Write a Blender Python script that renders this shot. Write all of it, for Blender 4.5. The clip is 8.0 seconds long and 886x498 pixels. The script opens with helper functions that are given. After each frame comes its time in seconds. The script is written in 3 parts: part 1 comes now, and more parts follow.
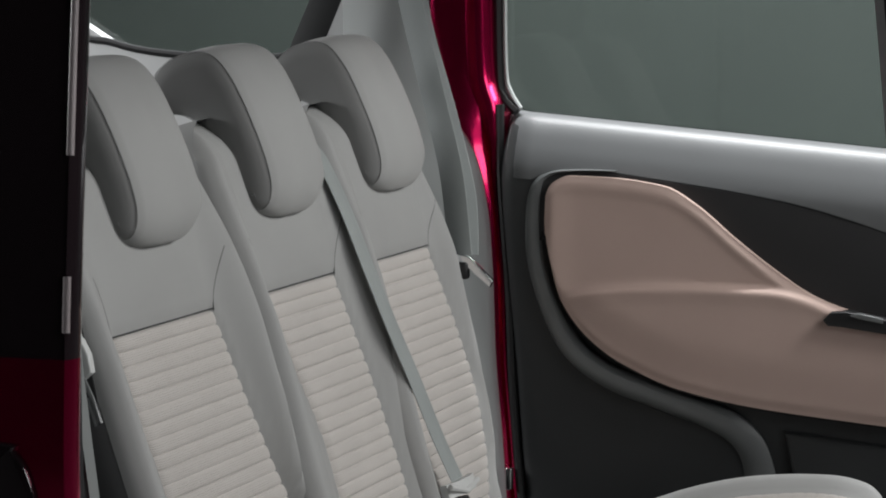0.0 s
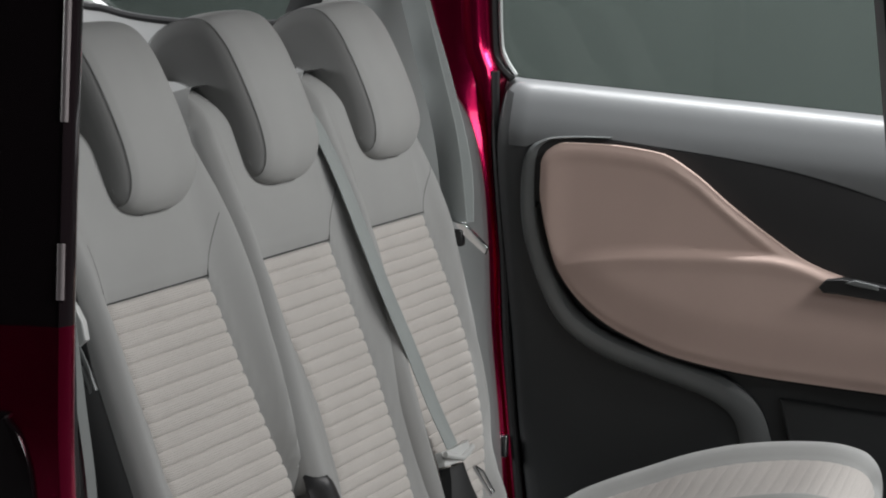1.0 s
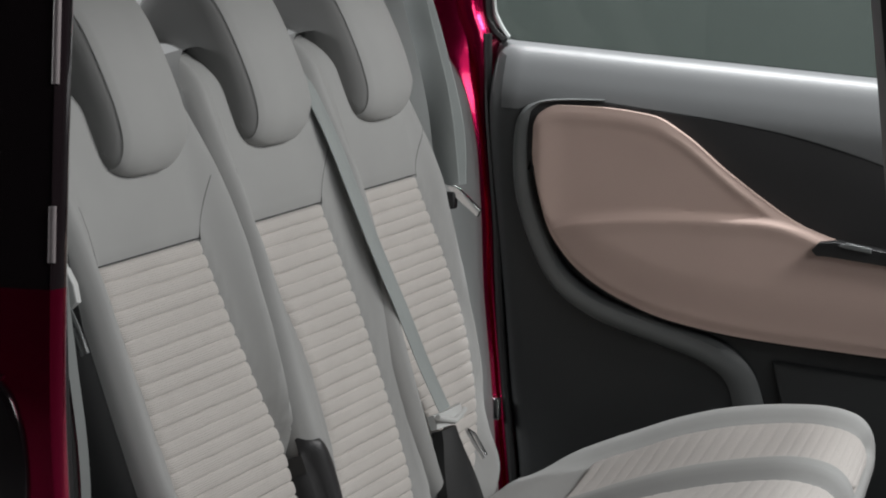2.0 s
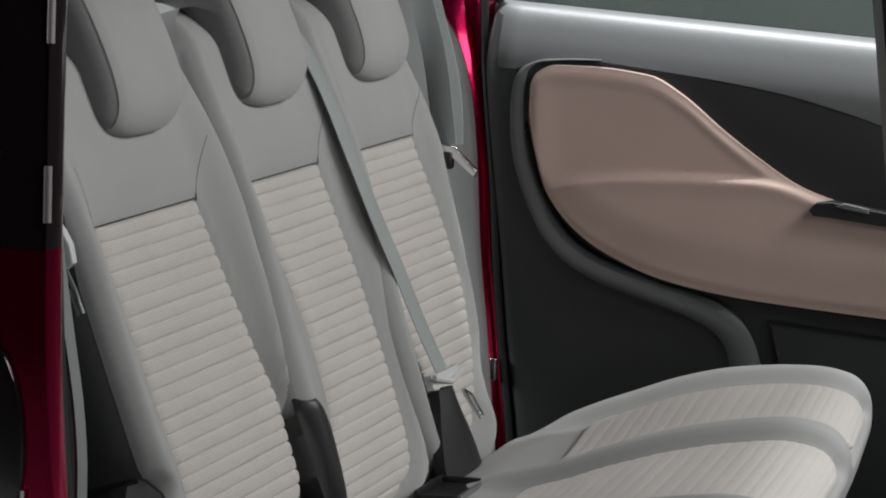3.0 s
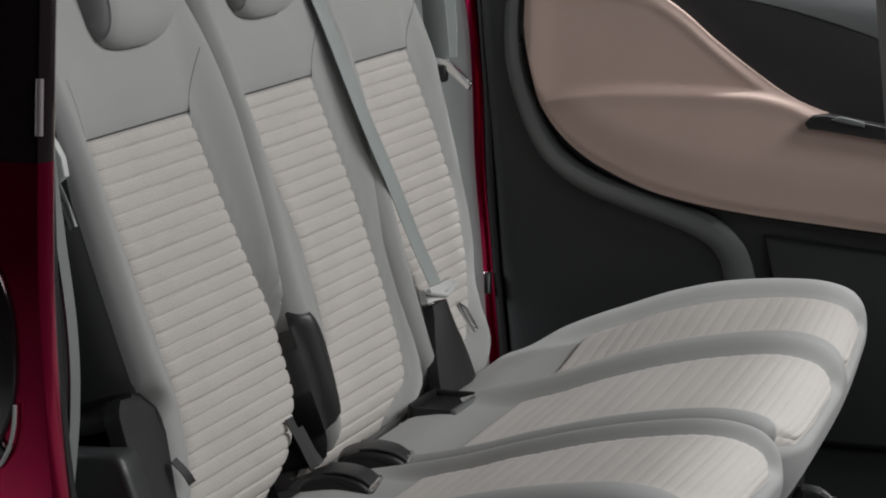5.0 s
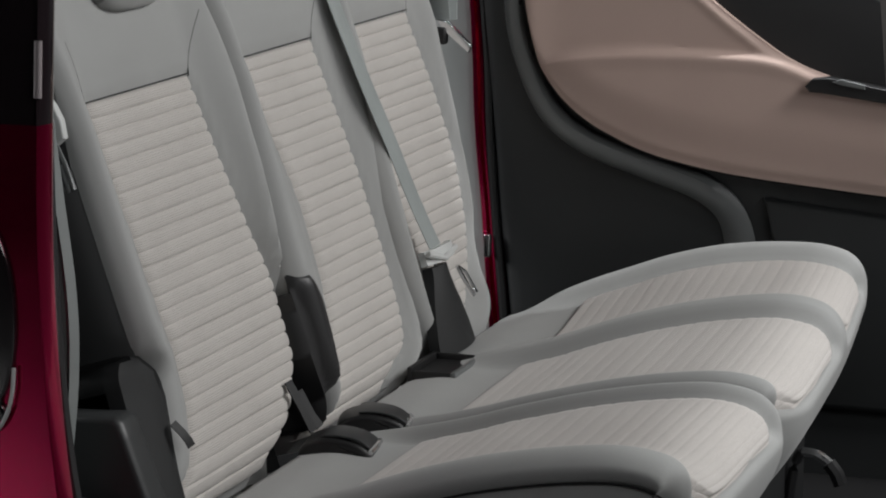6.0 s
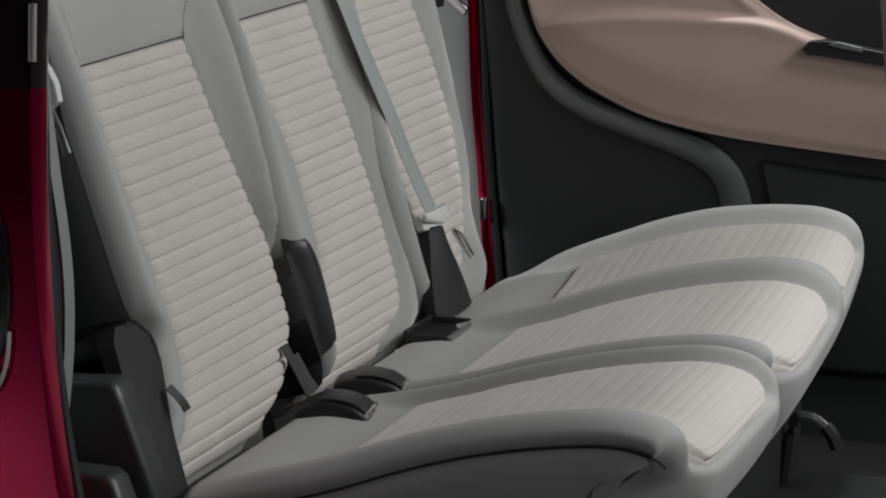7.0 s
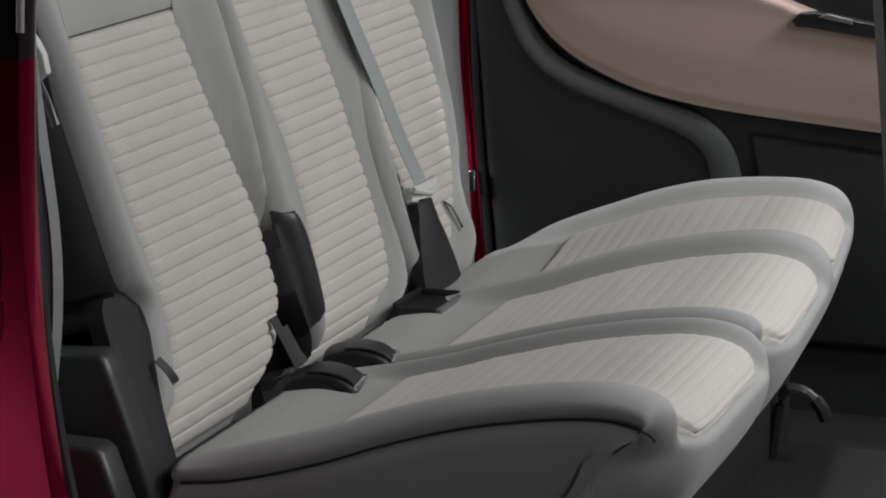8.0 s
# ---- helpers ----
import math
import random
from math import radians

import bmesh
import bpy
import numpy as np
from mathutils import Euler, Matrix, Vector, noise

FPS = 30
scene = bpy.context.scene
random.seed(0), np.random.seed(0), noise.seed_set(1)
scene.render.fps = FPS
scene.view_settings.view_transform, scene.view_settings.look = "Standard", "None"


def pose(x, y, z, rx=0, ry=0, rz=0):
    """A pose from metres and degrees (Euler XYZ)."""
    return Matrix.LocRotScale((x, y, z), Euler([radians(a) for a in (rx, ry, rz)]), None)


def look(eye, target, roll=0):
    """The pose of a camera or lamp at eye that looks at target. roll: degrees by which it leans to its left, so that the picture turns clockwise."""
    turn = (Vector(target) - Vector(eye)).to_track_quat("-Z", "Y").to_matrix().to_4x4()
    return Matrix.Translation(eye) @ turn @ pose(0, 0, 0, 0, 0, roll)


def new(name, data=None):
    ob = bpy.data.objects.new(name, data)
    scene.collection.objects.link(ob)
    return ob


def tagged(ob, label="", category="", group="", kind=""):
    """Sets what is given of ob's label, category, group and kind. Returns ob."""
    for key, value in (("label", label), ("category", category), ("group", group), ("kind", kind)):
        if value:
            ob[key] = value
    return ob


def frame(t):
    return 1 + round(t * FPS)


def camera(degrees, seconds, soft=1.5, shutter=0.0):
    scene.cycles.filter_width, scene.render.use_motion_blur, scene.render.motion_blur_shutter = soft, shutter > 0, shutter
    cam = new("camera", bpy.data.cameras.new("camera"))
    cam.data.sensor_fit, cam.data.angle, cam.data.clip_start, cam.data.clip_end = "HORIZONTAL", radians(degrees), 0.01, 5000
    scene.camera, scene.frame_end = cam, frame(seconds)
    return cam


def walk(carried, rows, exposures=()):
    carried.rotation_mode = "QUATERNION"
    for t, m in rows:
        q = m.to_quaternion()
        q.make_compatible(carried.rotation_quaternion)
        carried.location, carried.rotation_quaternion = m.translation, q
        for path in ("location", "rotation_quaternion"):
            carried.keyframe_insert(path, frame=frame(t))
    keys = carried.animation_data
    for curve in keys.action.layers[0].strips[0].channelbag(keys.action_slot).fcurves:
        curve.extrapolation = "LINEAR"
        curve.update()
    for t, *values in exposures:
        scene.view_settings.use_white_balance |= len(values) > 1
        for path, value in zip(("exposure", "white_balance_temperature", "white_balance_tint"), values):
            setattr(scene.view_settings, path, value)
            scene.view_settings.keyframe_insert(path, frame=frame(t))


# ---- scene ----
# x runs towards the car's nose, y from the open near side to the far side, z up from the studio floor.
cam = camera(17.83, 8.0, soft=2.0)
EYE, AHEAD = Vector((1.6666, -3.8219, 1.593)), Vector((-0.3286, 0.9305, -0.1616))
TURNS = [
    (0.0, 19.819, -6.23, -0.066), (0.5, 19.794, -6.529, -0.088), (1.0, 19.722, -6.893, -0.055),
    (2.5, 19.515, -8.039, -0.01), (3.0, 19.507, -8.451, 0.007), (3.5, 19.494, -8.874, -0.012),
    (4.0, 19.482, -9.345, -0.005), (4.5, 19.438, -9.783, -0.015), (5.0, 19.388, -10.207, 0.025),
    (6.5, 19.378, -11.334, 0.061), (7.0, 19.303, -11.71, 0.041), (7.5, 19.209, -12.013, 0.071),
    (8.0, 19.097, -12.278, 0.119),
]
# the camera tilts down while it creeps forward by 8 mm a second
walk(cam, [(t, pose(*(EYE + AHEAD * 0.0078 * (t - 4)), 90 + pitch, -roll, yaw)) for t, yaw, pitch, roll in TURNS], [(0.0, 0.0), (8.0, 0.0)])

# ---- light: a dark studio with large soft boxes ----
world = bpy.data.worlds.new("studio_air")
scene.world = world
world.use_nodes = True
world.node_tree.nodes["Background"].inputs[0].default_value = (0.55, 0.6, 0.62, 1)
world.node_tree.nodes["Background"].inputs[1].default_value = 0.005


def softbox(name, eye, target, sx, sy, watts, colour):
    lamp = bpy.data.lights.new(name, "AREA")
    lamp.shape, lamp.size, lamp.size_y, lamp.energy, lamp.color = "RECTANGLE", sx, sy, watts, colour
    ob = new(name, lamp)
    ob.matrix_world = look(eye, target)
    return ob


softbox("key_softbox", (2.7, 0.2, 2.6), (0.2, 0.05, 1.1), 1.5, 0.8, 60, (1.0, 0.995, 0.99))
softbox("near_softbox", (3.2, -1.9, 2.3), (0.4, 0.5, 1.05), 1.4, 1.0, 23, (0.98, 0.99, 1.0))
floor_box = softbox("overhead_softbox", (-1.0, -2.9, 4.2), (-1.0, -2.9, 0.0), 0.8, 0.6, 12, (0.98, 0.99, 1.0))
floor_box.data.spread = radians(30)
softbox("far_softbox", (0.3, 1.15, 4.0), (0.3, 0.82, 1.25), 1.3, 0.3, 230, (0.97, 0.99, 1.0))
softbox("rear_softbox", (-3.2, -0.7, 2.2), (-0.4, 0.8, 1.4), 1.6, 1.2, 95, (0.98, 0.99, 1.0))
softbox("backdrop_light", (0.5, 5.6, 4.6), (-1.0, 8.0, 2.0), 5.0, 0.6, 540, (0.98, 1.0, 0.99))


# ---- materials ----
def material(name, base, rough=0.6, metal=0.0, vary=0.12, scale=9.0, bump=0.1, bump_scale=400.0, coat=0.0, sheen=0.0, weave=0.0, tint=None):
    """A surface with uneven colour at two scales and fine relief. weave: metres between fine knitted rows."""
    m = bpy.data.materials.new(name)
    m.use_nodes = True
    nt = m.node_tree
    n, l = nt.nodes, nt.links
    b = n["Principled BSDF"]
    co = n.new("ShaderNodeTexCoord")
    big, fine = n.new("ShaderNodeTexNoise"), n.new("ShaderNodeTexNoise")
    big.inputs["Scale"].default_value, big.inputs["Detail"].default_value = scale, 4
    fine.inputs["Scale"].default_value, fine.inputs["Detail"].default_value = bump_scale, 3
    for x in (big, fine):
        l.new(co.outputs["Object"], x.inputs["Vector"])
    mix, mix2 = n.new("ShaderNodeMix"), n.new("ShaderNodeMix")
    for x in (mix, mix2):
        x.data_type = "RGBA"
    dark = [c * (1 - vary) for c in base]
    light = [min(1, c * (1 + vary)) for c in (tint or base)]
    mix.inputs[6].default_value, mix.inputs[7].default_value = (*dark, 1), (*light, 1)
    l.new(big.outputs["Fac"], mix.inputs[0])
    mix2.blend_type = "MULTIPLY"
    mix2.inputs[0].default_value = min(1, vary * 2)
    l.new(mix.outputs[2], mix2.inputs[6])
    ramp = n.new("ShaderNodeMapRange")
    ramp.inputs[1].default_value, ramp.inputs[2].default_value, ramp.inputs[3].default_value = 0.3, 0.7, 0.75
    l.new(fine.outputs["Fac"], ramp.inputs[0])
    l.new(ramp.outputs[0], mix2.inputs[7])
    l.new(mix2.outputs[2], b.inputs["Base Color"])
    b.inputs["Roughness"].default_value, b.inputs["Metallic"].default_value = rough, metal
    b.inputs["Coat Weight"].default_value, b.inputs["Coat Roughness"].default_value = coat, 0.04
    b.inputs["Sheen Weight"].default_value, b.inputs["Sheen Roughness"].default_value = sheen, 0.5
    if bump:
        bp = n.new("ShaderNodeBump")
        bp.inputs["Strength"].default_value, bp.inputs["Distance"].default_value = bump, 0.001
        height = fine.outputs["Fac"]
        if weave:
            wave = n.new("ShaderNodeTexWave")
            wave.bands_direction = "Z"
            wave.inputs["Scale"].default_value = 0.314 / weave
            wave.inputs["Distortion"].default_value, wave.inputs["Detail"].default_value = 0.6, 2
            wave.inputs["Detail Scale"].default_value = 8
            l.new(co.outputs["Object"], wave.inputs["Vector"])
            l.new(wave.outputs["Fac"], ramp.inputs[0])
            ramp.inputs[1].default_value, ramp.inputs[2].default_value, ramp.inputs[3].default_value = 0.0, 0.6, 0.74
            add = n.new("ShaderNodeMath")
            add.operation = "MULTIPLY_ADD"
            add.inputs[1].default_value = 0.8
            l.new(wave.outputs["Fac"], add.inputs[0])
            l.new(height, add.inputs[2])
            height = add.outputs[0]
        l.new(height, bp.inputs["Height"])
        l.new(bp.outputs[0], b.inputs["Normal"])
    return m


GREY_CLOTH = material("light_grey_seat_cloth", (0.335, 0.338, 0.332), 0.85, vary=0.07, bump=0.25, bump_scale=900, sheen=0.15)
# seat cloth with the headrest sides' shade put into its colour; seams share it
SHADE_AND_SEAM_CLOTH = material("mid_grey_shade_and_seam_cloth", (0.18, 0.182, 0.179), 0.85, vary=0.06, bump=0.25, bump_scale=900, sheen=0.15)
RIB_CLOTH = material("ribbed_beige_cloth", (0.56, 0.53, 0.50), 0.9, vary=0.08, bump=0.8, bump_scale=1100, sheen=0.2, weave=0.003)
PLAIN_RIB_CLOTH = material("narrow_ribbed_beige_cloth", (0.53, 0.50, 0.475), 0.9, vary=0.06, bump=0.5, bump_scale=1100, sheen=0.2)
SHELL = material("dark_grey_seat_shell", (0.011, 0.0117, 0.0123), 0.68, vary=0.15, bump=0.3, bump_scale=600)
BLACK = material("black_plastic", (0.011, 0.011, 0.0117), 0.45, vary=0.2, bump=0.2, bump_scale=500)
GREY_PLASTIC = material("grey_plastic", (0.032, 0.034, 0.035), 0.42, vary=0.1, bump=0.15, bump_scale=500)
PALE_PLASTIC = material("pale_grey_plastic", (0.55, 0.56, 0.55), 0.4, vary=0.05, bump=0.1)
DOOR_PLASTIC = material("charcoal_door_plastic", (0.026, 0.028, 0.029), 0.58, vary=0.1, bump=0.35, bump_scale=700)
RECESS_CLOTH = material("black_door_cloth", (0.018, 0.018, 0.019), 0.8, vary=0.15, bump=0.3, bump_scale=800)
TAN = material("dusty_tan_door_vinyl", (0.49, 0.365, 0.319), 0.72, vary=0.06, bump=0.3, bump_scale=800)
RED = material("dark_red_metallic_paint", (0.48, 0.004, 0.07), 0.17, metal=0.9, vary=0.08, bump=0.0, coat=0.4)
WEB = material("grey_green_belt_webbing", (0.29, 0.315, 0.31), 0.7, vary=0.1, bump=0.4, bump_scale=1200)
DARK_WEB = material("black_belt_webbing", (0.02, 0.021, 0.022), 0.7, vary=0.1, bump=0.4, bump_scale=1200)
CHROME = material("polished_metal", (0.75, 0.76, 0.77), 0.18, metal=1.0, vary=0.05, bump=0.02)
RUBBER = material("black_rubber", (0.012, 0.012, 0.013), 0.6, vary=0.2, bump=0.1)
EDGE_GLINT = material("rosy_grey_edge_glint", (0.30, 0.265, 0.27), 0.35, vary=0.15, bump=0.1)
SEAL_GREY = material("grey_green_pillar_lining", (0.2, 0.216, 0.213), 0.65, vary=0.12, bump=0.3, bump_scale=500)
TRIM = material("green_grey_pillar_trim", (0.40, 0.42, 0.415), 0.6, vary=0.07, bump=0.25, bump_scale=700)
LIGHT_TRIM = material("pale_side_trim", (0.66, 0.67, 0.67), 0.55, vary=0.05, bump=0.2)
CARPET = material("black_carpet", (0.008, 0.008, 0.009), 0.95, vary=0.3, bump=0.8, bump_scale=300)
STUDIO = material("studio_grey_paint", (0.2, 0.22, 0.215), 0.8, vary=0.1, scale=0.35, bump=0.0, bump_scale=2)
STUDIO_DARK = material("black_studio_drape", (0.012, 0.012, 0.013), 0.9, vary=0.25, scale=1.2, bump=0.2, bump_scale=80)
GLOSS_BLACK = material("gloss_black_glass", (0.016, 0.011, 0.013), 0.1, vary=0.1, bump=0.0, coat=1.0)
BEZEL = material("mid_grey_bezel_plastic", (0.13, 0.137, 0.137), 0.4, vary=0.08, bump=0.2, bump_scale=700)
LIT_RAIL_PLASTIC = material("satin_lit_rail_plastic", (0.125, 0.13, 0.133), 0.45, vary=0.06, bump=0.25, bump_scale=700)
DARK_PAD = material("charcoal_vinyl_pad", (0.02, 0.02, 0.021), 0.42, vary=0.1, bump=0.2, bump_scale=700)
STUDIO_FLOOR = material("grey_studio_floor", (0.16, 0.16, 0.16), 0.5, vary=0.25, scale=1.2, bump=0.2, bump_scale=80)

GLASS = bpy.data.materials.new("tinted_car_glass")
GLASS.use_nodes = True
_n, _l = GLASS.node_tree.nodes, GLASS.node_tree.links
_n.remove(_n["Principled BSDF"])
_t, _g, _m, _f = _n.new("ShaderNodeBsdfTransparent"), _n.new("ShaderNodeBsdfGlossy"), _n.new("ShaderNodeMixShader"), _n.new("ShaderNodeFresnel")
_t.inputs[0].default_value, _g.inputs["Roughness"].default_value, _f.inputs[0].default_value = (0.56, 0.59, 0.575, 1), 0.03, 1.45
_l.new(_f.outputs[0], _m.inputs[0])
_l.new(_t.outputs[0], _m.inputs[1])
_l.new(_g.outputs[0], _m.inputs[2])
_l.new(_m.outputs[0], _n["Material Output"].inputs[0])


# ---- building helpers ----
def thing(name, at, label, category, group="", kind=""):
    ob = new(name)
    ob.location = at
    ob.empty_display_size = 0.1
    return tagged(ob, label, category, group, kind)


def root_of(ob):
    p = Vector((0, 0, 0))
    while ob:
        p += ob.location
        ob = ob.parent
    return p


def part(name, bm, mat, parent=None, label="", smooth=True, angle=40):
    """Links a bmesh given in world metres as one mesh under a thing or a part."""
    me = bpy.data.meshes.new(name)
    bmesh.ops.recalc_face_normals(bm, faces=bm.faces[:])
    for f in bm.faces:
        f.smooth = smooth
    for e in bm.edges:
        if len(e.link_faces) == 2 and e.calc_face_angle(0) > radians(angle):
            e.smooth = False
    origin = root_of(parent) if parent else Vector((0, 0, 0))
    bm.transform(Matrix.Translation(-origin))
    bm.to_mesh(me)
    bm.free()
    me.materials.append(mat)
    ob = new(name, me)
    ob.parent = parent
    return tagged(ob, label)


def lerp_table(table, x):
    """Smooth value through the (key, value) pairs of a table, without overshoot."""
    n = len(table)
    if x <= table[0][0]:
        return table[0][1]
    if x >= table[-1][0]:
        return table[-1][1]
    slopes = [(table[i + 1][1] - table[i][1]) / (table[i + 1][0] - table[i][0]) for i in range(n - 1)]
    i = max(j for j in range(n - 1) if table[j][0] <= x)

    def tangent(j):
        if j == 0:
            return slopes[0]
        if j == n - 1:
            return slopes[-1]
        a, b = slopes[j - 1], slopes[j]
        return 0 if a * b <= 0 else 2 * a * b / (a + b)

    h = table[i + 1][0] - table[i][0]
    k = (x - table[i][0]) / h
    return table[i][1] * (1 + 2 * k) * (1 - k) ** 2 + table[i + 1][1] * k * k * (3 - 2 * k) + h * tangent(i) * k * (1 - k) ** 2 - h * tangent(i + 1) * k * k * (1 - k)


def step(a, b, x):
    k = min(1, max(0, (x - a) / (b - a)))
    return k * k * (3 - 2 * k)


def spline(pts, n=6, closed=False):
    """Catmull-Rom through points of any dimension."""
    pts = [Vector(p) for p in pts]
    out, m = [], len(pts)
    for i in range(m if closed else m - 1):
        p0 = pts[(i - 1) % m] if closed or i else pts[0]
        p1, p2 = pts[i], pts[(i + 1) % m]
        p3 = pts[(i + 2) % m] if closed or i + 2 < m else pts[-1]
        for k in range(n):
            t = k / n
            out.append(0.5 * (2 * p1 + (p2 - p0) * t + (2 * p0 - 5 * p1 + 4 * p2 - p3) * t * t + (3 * p1 - p0 - 3 * p2 + p3) * t ** 3))
    if not closed:
        out.append(pts[-1])
    return out


def grid_mesh(rows, close_u=False, cap=False):
    """A bmesh over rows of points; close_u joins each row into a ring, cap fills first and last ring."""
    bm = bmesh.new()
    vs = [[bm.verts.new(p) for p in r] for r in rows]
    w = len(rows[0])
    for a, b in zip(vs, vs[1:]):
        for i in range(w if close_u else w - 1):
            j = (i + 1) % w
            bm.faces.new((a[i], a[j], b[j], b[i]))
    if cap:
        bm.faces.new(vs[0])
        bm.faces.new(vs[-1])
    return bm


def sheet(rows, back):
    """A closed slab: the rows of points form its face, and the same rows moved by back its rear."""
    back = Vector(back)
    bm = bmesh.new()
    a = [[bm.verts.new(p) for p in r] for r in rows]
    b = [[bm.verts.new(Vector(p) + back) for p in r] for r in rows]
    h, w = len(rows), len(rows[0])
    for i in range(h - 1):
        for j in range(w - 1):
            bm.faces.new((a[i][j], a[i][j + 1], a[i + 1][j + 1], a[i + 1][j]))
            bm.faces.new((b[i][j], b[i + 1][j], b[i + 1][j + 1], b[i][j + 1]))
    ring = [(0, j) for j in range(w)] + [(i, w - 1) for i in range(1, h)] + [(h - 1, j) for j in range(w - 2, -1, -1)] + [(i, 0) for i in range(h - 2, 0, -1)]
    for (i, j), (k, m) in zip(ring, ring[1:] + ring[:1]):
        bm.faces.new((a[i][j], b[i][j], b[k][m], a[k][m]))
    return bm


def block(x0, x1, y0, y1, z0, z1, bevel=0.0):
    bm = bmesh.new()
    bmesh.ops.create_cube(bm, size=1, matrix=Matrix.Translation(((x0 + x1) / 2, (y0 + y1) / 2, (z0 + z1) / 2)) @ Matrix.Diagonal((x1 - x0, y1 - y0, z1 - z0, 1)))
    if bevel:
        bmesh.ops.bevel(bm, geom=bm.edges[:], offset=bevel, segments=3, profile=0.5, affect="EDGES")
    return bm


def prism(outline, y0, y1, bevel=0.0):
    """An outline in x and z, drawn out from y0 to y1."""
    bm = bmesh.new()
    a = [bm.verts.new((x, y0, z)) for x, z in outline]
    b = [bm.verts.new((x, y1, z)) for x, z in outline]
    bm.faces.new(a)
    bm.faces.new(b[::-1])
    for i in range(len(a)):
        j = (i + 1) % len(a)
        bm.faces.new((a[i], b[i], b[j], a[j]))
    if bevel:
        bmesh.ops.recalc_face_normals(bm, faces=bm.faces[:])
        caps = [e for e in bm.edges if sum(len(f.verts) == len(outline) for f in e.link_faces) == 1]
        bmesh.ops.bevel(bm, geom=caps, offset=bevel, segments=3, profile=0.5, affect="EDGES")
    return bm


def ribbon(path, width, thick, across):
    """A strap along path; across: its width's direction at each point."""
    path = [Vector(p) for p in path]
    rows = []
    for i, p in enumerate(path):
        d = (path[min(i + 1, len(path) - 1)] - path[max(i - 1, 0)]).normalized()
        u = Vector(across[i] if isinstance(across, list) else across)
        u = (u - d * u.dot(d)).normalized()
        n = d.cross(u)
        w, t = width / 2, thick / 2
        rows.append([p - u * w - n * t * 0.3, p - u * w * 0.94 - n * t, p + u * w * 0.94 - n * t, p + u * w - n * t * 0.3,
                     p + u * w + n * t * 0.3, p + u * w * 0.94 + n * t, p - u * w * 0.94 + n * t, p - u * w + n * t * 0.3])
    return grid_mesh(rows, True, True)


def tube(path, radius, sides=8):
    path = [Vector(p) for p in path]
    rows = []
    for i, p in enumerate(path):
        d = (path[min(i + 1, len(path) - 1)] - path[max(i - 1, 0)]).normalized()
        u = d.orthogonal().normalized() if abs(d.z) > 0.95 else d.cross(Vector((0, 0, 1))).normalized()
        v = d.cross(u)
        rows.append([p + radius * (math.cos(k * math.tau / sides) * u + math.sin(k * math.tau / sides) * v) for k in range(sides)])
    return grid_mesh(rows, True, True)


# ---- the studio ----
def build_studio():
    for name, x0, x1, y0, y1, z0, z1, mat, lab in (
        ("floor", -8, 10, -9, 8, -0.1, 0.0, STUDIO_FLOOR, "smooth grey studio floor under the car"),
        ("ceiling", -8, 10, -9, 8, 5.0, 5.1, STUDIO_DARK, "black studio ceiling"),
        ("wall_far", -8, 10, 8, 8.1, 0, 5, STUDIO, "plain grey-green studio wall"),
        ("wall_near", -8, 10, -9.1, -9, 0, 5, STUDIO_DARK, "dark studio wall behind the camera"),
        ("wall_rear", -8.1, -8, -9, 8, 0, 5, STUDIO_DARK, "dark studio wall behind the car"),
        ("wall_front", 10, 10.1, -9, 8, 0, 5, STUDIO_DARK, "dark studio wall ahead of the car"),
    ):
        tagged(part(name, block(x0, x1, y0, y1, z0, z1), mat, smooth=False), lab, name.split("_")[0], kind="structure")


build_studio()

# ---- the rear seats ----
LEAN_BACK = radians(16)
UP = Vector((-math.sin(LEAN_BACK), 0, math.cos(LEAN_BACK)))
OUT = Vector((math.cos(LEAN_BACK), 0, math.sin(LEAN_BACK)))
HINGE = Vector((0.1835, 0, 0.56))


def back_point(y, v, n):
    """A place on a seat back: y across, v up along it, n out of its face."""
    p = HINGE + UP * v + OUT * n
    return Vector((p.x, y, p.z))


HALF = [(-0.03, 0.84), (0.02, 0.88), (0.1, 0.94), (0.18, 0.975), (0.28, 1.0), (0.62, 1.0), (0.72, 0.97), (0.78, 0.90), (0.805, 0.82), (0.815, 0.74)]
TUCKED = [(-0.03, 0.40), (0.0, 0.46), (0.03, 0.645), (0.084, 0.84), (0.126, 0.93), (0.2, 0.985), (0.28, 1.01), (0.38, 1.01), (0.45, 0.985), (0.57, 0.955), (0.64, 0.935), (0.71, 0.87), (0.78, 0.77), (0.805, 0.7), (0.815, 0.62)]
BELT_SIDE = [(-0.03, 0.42), (0.0, 0.6), (0.02, 0.8), (0.04, 0.93), (0.07, 0.985), (0.11, 0.99), (0.18, 0.995), (0.28, 1.04), (0.56, 1.05), (0.62, 1.02), (0.72, 0.97), (0.78, 0.90), (0.805, 0.82), (0.815, 0.74)]
NEAR_EDGE = [(-0.03, 0.74), (0.06, 0.73), (0.115, 0.68), (0.174, 0.64), (0.203, 0.72), (0.226, 0.845), (0.328, 0.893), (0.43, 0.925), (0.541, 0.955), (0.64, 0.97), (0.72, 0.955), (0.78, 0.90), (0.805, 0.82), (0.815, 0.74)]
FAR_EDGE = [(-0.03, 0.3), (0.03, 0.42), (0.1, 0.61), (0.18, 0.83), (0.28, 0.97), (0.38, 1.0), (0.5, 1.0), (0.62, 0.95), (0.72, 0.88), (0.78, 0.78), (0.805, 0.7), (0.815, 0.62)]


def back_foot(v):
    """How far a seat back's foot curls away into the crease over the cushion."""
    return -0.04 * max(0, (0.05 - v) / 0.08) ** 1.7


